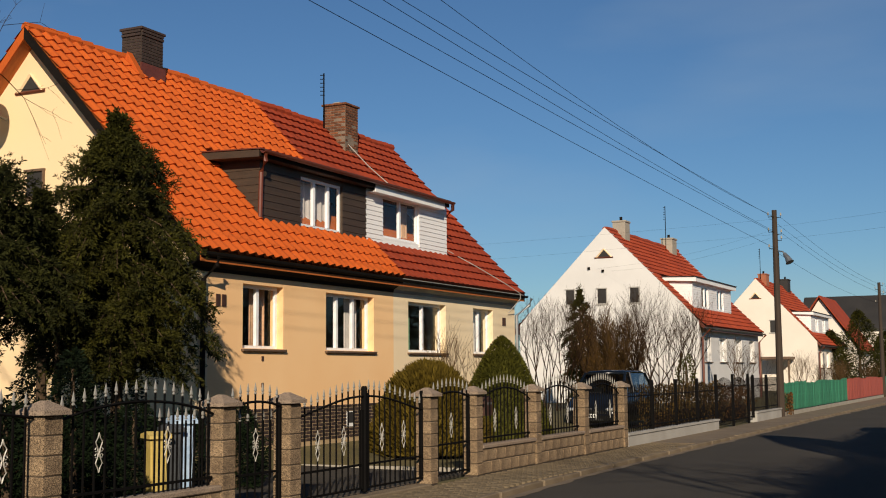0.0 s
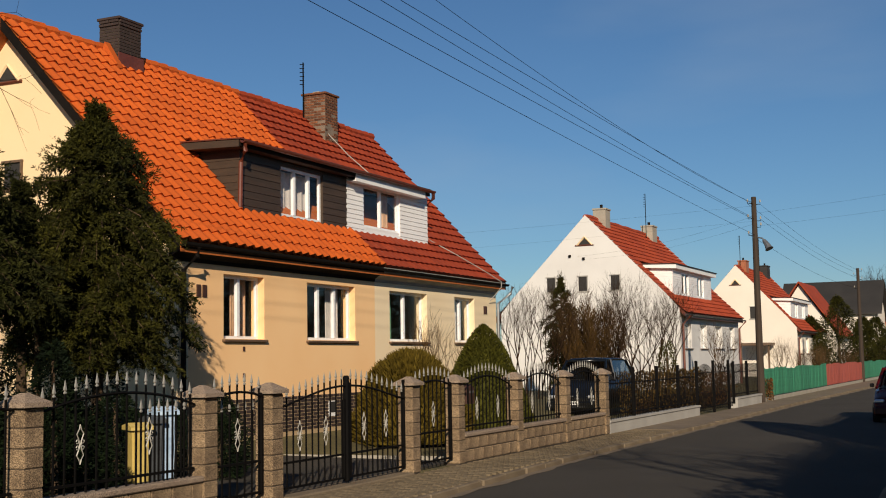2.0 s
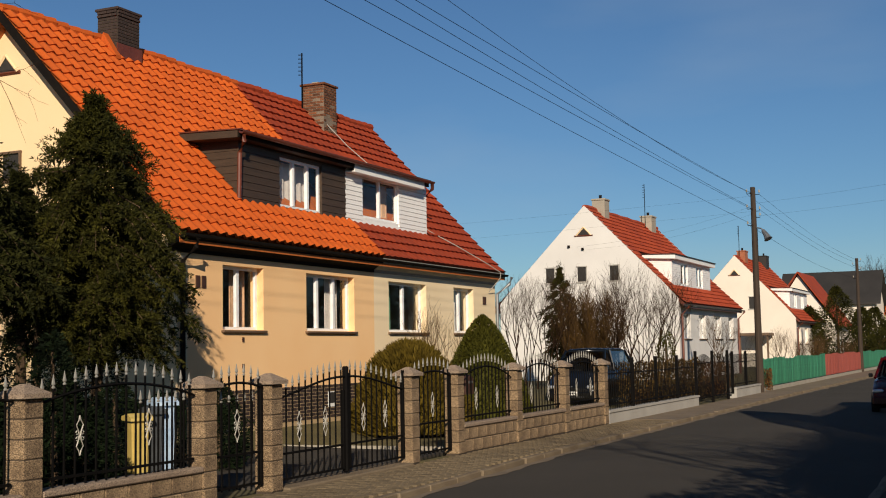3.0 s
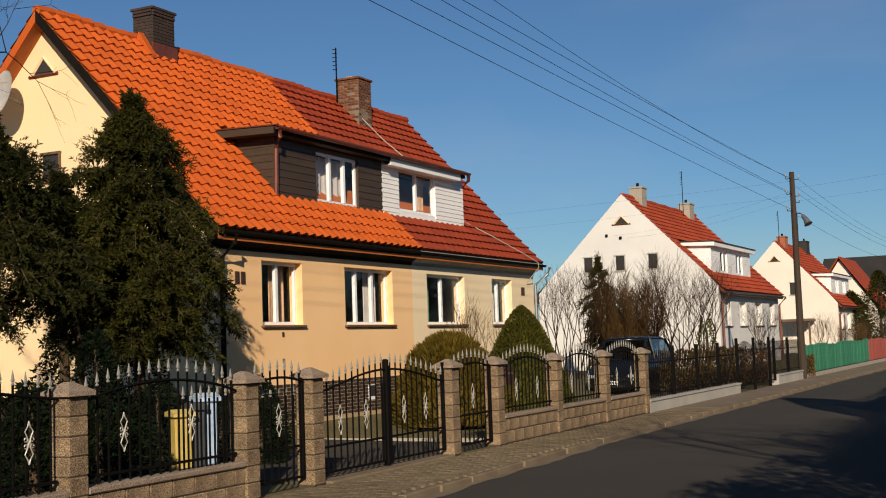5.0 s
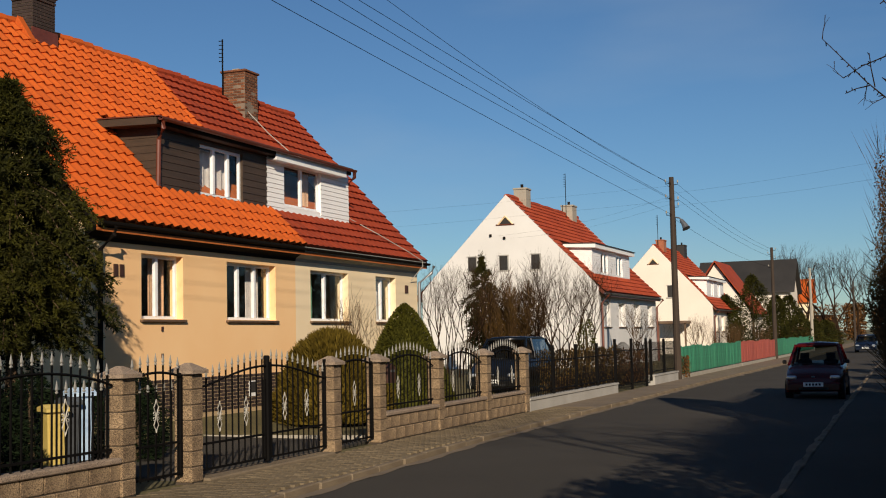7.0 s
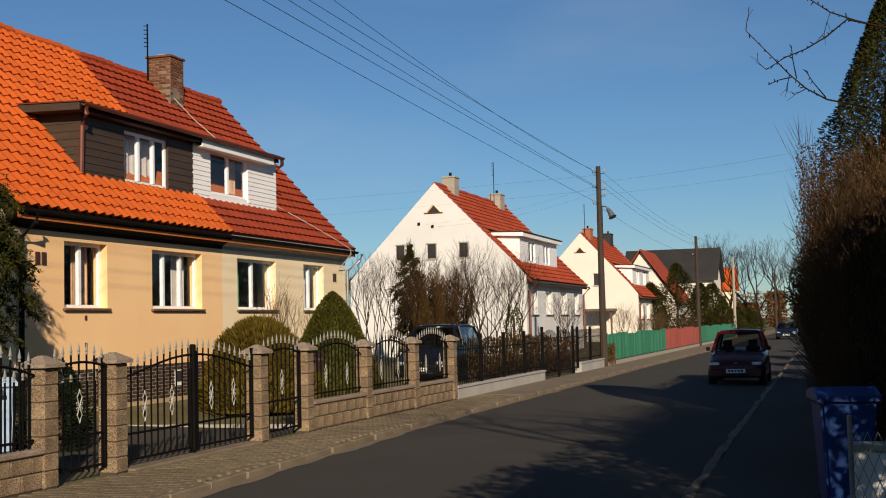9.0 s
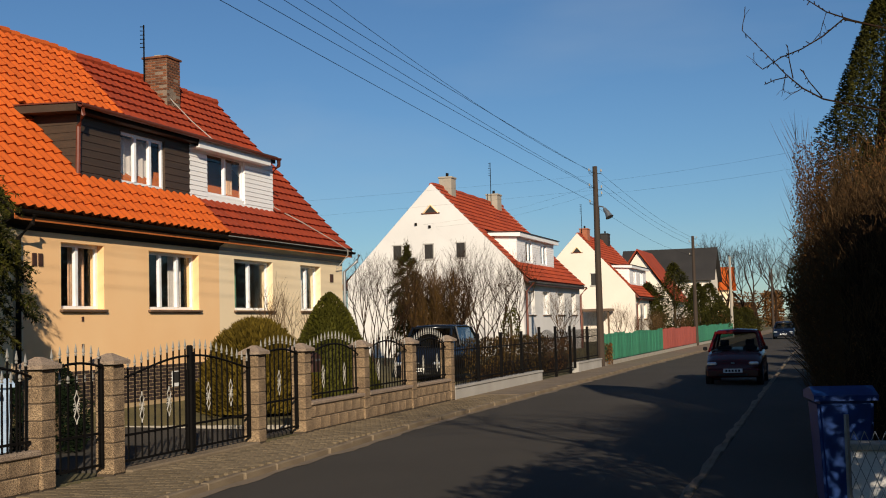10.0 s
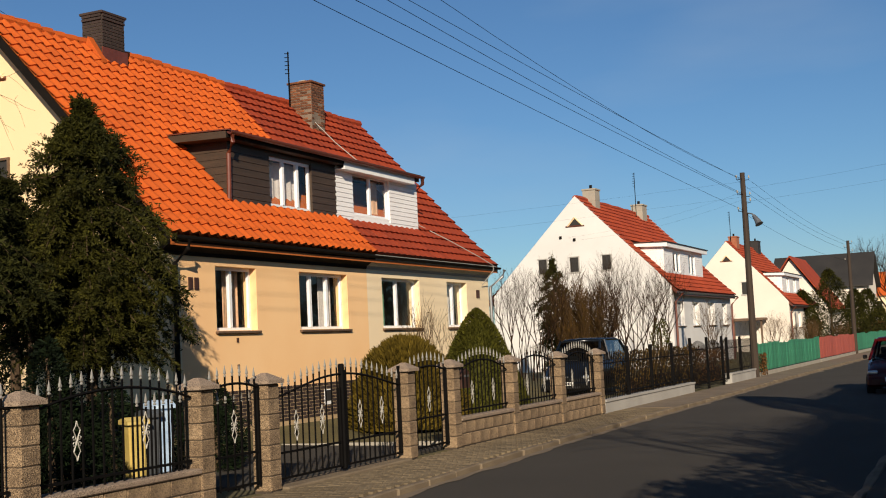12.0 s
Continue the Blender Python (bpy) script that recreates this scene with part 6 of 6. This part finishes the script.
# ---- further houses and trees down the street ----
def far_house(x0, x1, y0, y1, eave, ridge, wall, roof_mat, label, along="x"):
    h = thing("far_house", (x0, y0, 0), label, "house")
    w, d = x1 - x0, y1 - y0
    holes = [(0.9 + k * 2.2, 2.0 + k * 2.2) for k in range(max(1, int((w if along == "x" else d) / 2.4)))]
    bm = bmesh.new()
    if along == "x":
        prism(bm, [(0, -0.2), (d, -0.2), (d, eave), (d / 2, ridge - 0.15), (0, eave)], "x", 0, w)
    else:
        prism(bm, [(0, -0.2), (w, -0.2), (w, eave), (w / 2, ridge - 0.15), (0, eave)], "y", 0, d)
    part("wall", bm, wall, h)
    for sg in (0, 1):
        bm = bmesh.new()
        if along == "x":
            e, m = (-0.5, d / 2) if sg == 0 else (d + 0.5, d / 2)
            prism(bm, [(e, eave - 0.25), (m, ridge), (m, ridge + 0.14), (e, eave - 0.1)], "x", -0.5, w + 0.5)
        else:
            e, m = (-0.5, w / 2) if sg == 0 else (w + 0.5, w / 2)
            prism(bm, [(e, eave - 0.25), (m, ridge), (m, ridge + 0.14), (e, eave - 0.1)], "y", -0.4, d + 0.4)
        part("roof", bm, roof_mat, h)
    for a, b in holes:
        for z in (1.0, 3.6):
            if z + 1.3 > eave:
                continue
            if along == "x":
                fr = boxpart("window", (a, -0.03, z, b, 0.05, z + 1.3), "plastic_white", h)
                boxpart("pane", (a + 0.08, -0.036, z + 0.08, b - 0.08, -0.031, z + 1.22), "slate_dark", fr)
            else:
                fr = boxpart("window", (w - 0.05, a, z, w + 0.03, b, z + 1.3), "plastic_white", h)
                boxpart("pane", (w + 0.031, a + 0.08, z + 0.08, w + 0.036, b - 0.08, z + 1.22), "slate_dark", fr)
    for z in (1.2, 3.6):
        if along == "x" and z + 1.2 < eave:
            fr = boxpart("window", (w - 0.05, d * 0.3, z, w + 0.03, d * 0.55, z + 1.3), "plastic_white", h)
            boxpart("pane", (w + 0.031, d * 0.32, z + 0.08, w + 0.036, d * 0.53, z + 1.22), "slate_dark", fr)
    return h


far_house(-22.0, -12.7, 131.0, 139.0, 6.0, 9.3, "stucco_cream", "slate_dark", "cream house with large dark roof")
far_house(-20.5, -14.5, 113.0, 122.0, 3.6, 8.2, "stucco_cream", "tile_red", "cream house with red tiled roof", "y")
far_house(-17.0, -14.2, 172.0, 178.0, 5.8, 8.7, "stucco_pale", "tile_orange", "pale house with orange tiled roof", "x")
far_house(-4.5, 6.0, 240.0, 250.0, 4.0, 8.5, "stucco_pale", "tile_red", "pale house at the end of the street", "x")
for k, (x, y, hgt, rad) in enumerate(((-12.4, 98, 6.2, 1.7), (-10.9, 101, 4.6, 1.5), (-14.2, 96, 4.6, 1.3), (-10.6, 108, 4.8, 1.6), (-10.8, 120, 3.3, 1.9), (-10.2, 128, 2.8, 1.8), (-9.9, 138, 2.8, 1.6))):
    evergreen("garden_conifer", (x, y, 0), hgt, rad, 90 + k, "dark evergreen tree behind the board fence", mat="needle_tree", count=8000, base=0.05, belly=0.35, size=0.22, rough=0.9)
for k, (x, y, hgt) in enumerate(((-12.2, 150, 11.0), (-10.6, 152, 11.5), (-9.0, 148, 11.0), (-7.6, 160, 12.0), (-5.5, 175, 11.0), (-3.6, 190, 12.0), (-1.5, 170, 10.0))):
    bare_tree("bare_tree", (x, y, 0), hgt, 110 + k, "tall leafless street tree far down the road", depth=6, r=0.20, spread=0.75, up=0.25, mat="twig_dark")
for k, (x, y, hgt) in enumerate(((-11.8, 84, 2.8), (-11.2, 79, 2.4), (-10.6, 90, 2.4), (-11.6, 52, 3.4), (-11.2, 72, 2.2), (-13.0, 76, 3.0))):
    bare_tree("bare_shrub", (x, y, 0), hgt, 130 + k, "leafless reddish-brown garden shrub", depth=4, r=0.03, stems=5, spread=0.7, up=0.25, mat="twig", category="bush")
leafy_hedge("garden_hedge", -11.6, -10.0, 108.0, 150.0, 2.0, 140, "garden hedge with withered leaves", 4000, 500, "dead_leaf", rise=0.4, size=0.25)
leafy_hedge("garden_hedge", -30.0, -9.5, 215.0, 218.0, 6.0, 141, "row of dark winter trees closing the view", 6000, 2500, "dead_leaf", rise=1.5, size=0.5)
leafy_hedge("garden_hedge", -9.0, 14.0, 262.0, 266.0, 6.0, 142, "row of dark winter trees closing the view", 6000, 2500, "dead_leaf", rise=1.5, size=0.5)
# hidden behind the tall hedge; height and core chosen to shade the red car
leafy_hedge("garden_hedge", 0.5, 2.6, 21.8, 30.5, 4.8, 144, "hidden tall hedge added to shade the parked car and road", 12000, 5000, "dead_leaf", rise=0.6, size=0.16, core_high=0.95, core_wide=0.9)
leafy_hedge("garden_hedge", 0.3, 2.2, 31.5, 90.0, 2.3, 143, "long winter hedge along the near pavement", 9000, 4000, "dead_leaf", rise=0.6, size=0.16)
# unseen conifers added to cut skylight on the road and darken reflections
for k, (x, y, hgt) in enumerate(((6.5, 8, 7.0), (6.8, 14, 7.5), (6.4, 20, 7.2), (6.6, 27, 7.6), (6.2, 35, 7.4), (5.5, 44, 7.5), (6.5, 52, 8.0), (5.8, 60, 7.0), (7.0, 70, 8.5), (6.0, 82, 8.0))):
    evergreen("garden_conifer", (x, y, 0), hgt, 2.4, 160 + k, "unseen evergreen tree added to block skylight on the near side", count=2200, base=0.05, belly=0.35, size=0.5, rough=0.5)
porch = thing("porch", (-16.6, 87.5, 0), "flat brown wooden porch canopy on posts", "porch")
boxpart("canopy", (-1.1, -1.1, 2.45, 1.1, 0.8, 2.65), "sill", porch, bevel=0.02)
for x in (-0.95, 0.95):
    boxpart("post", (x - 0.06, -0.95, -0.05, x + 0.06, -0.83, 2.45), "sill", porch)
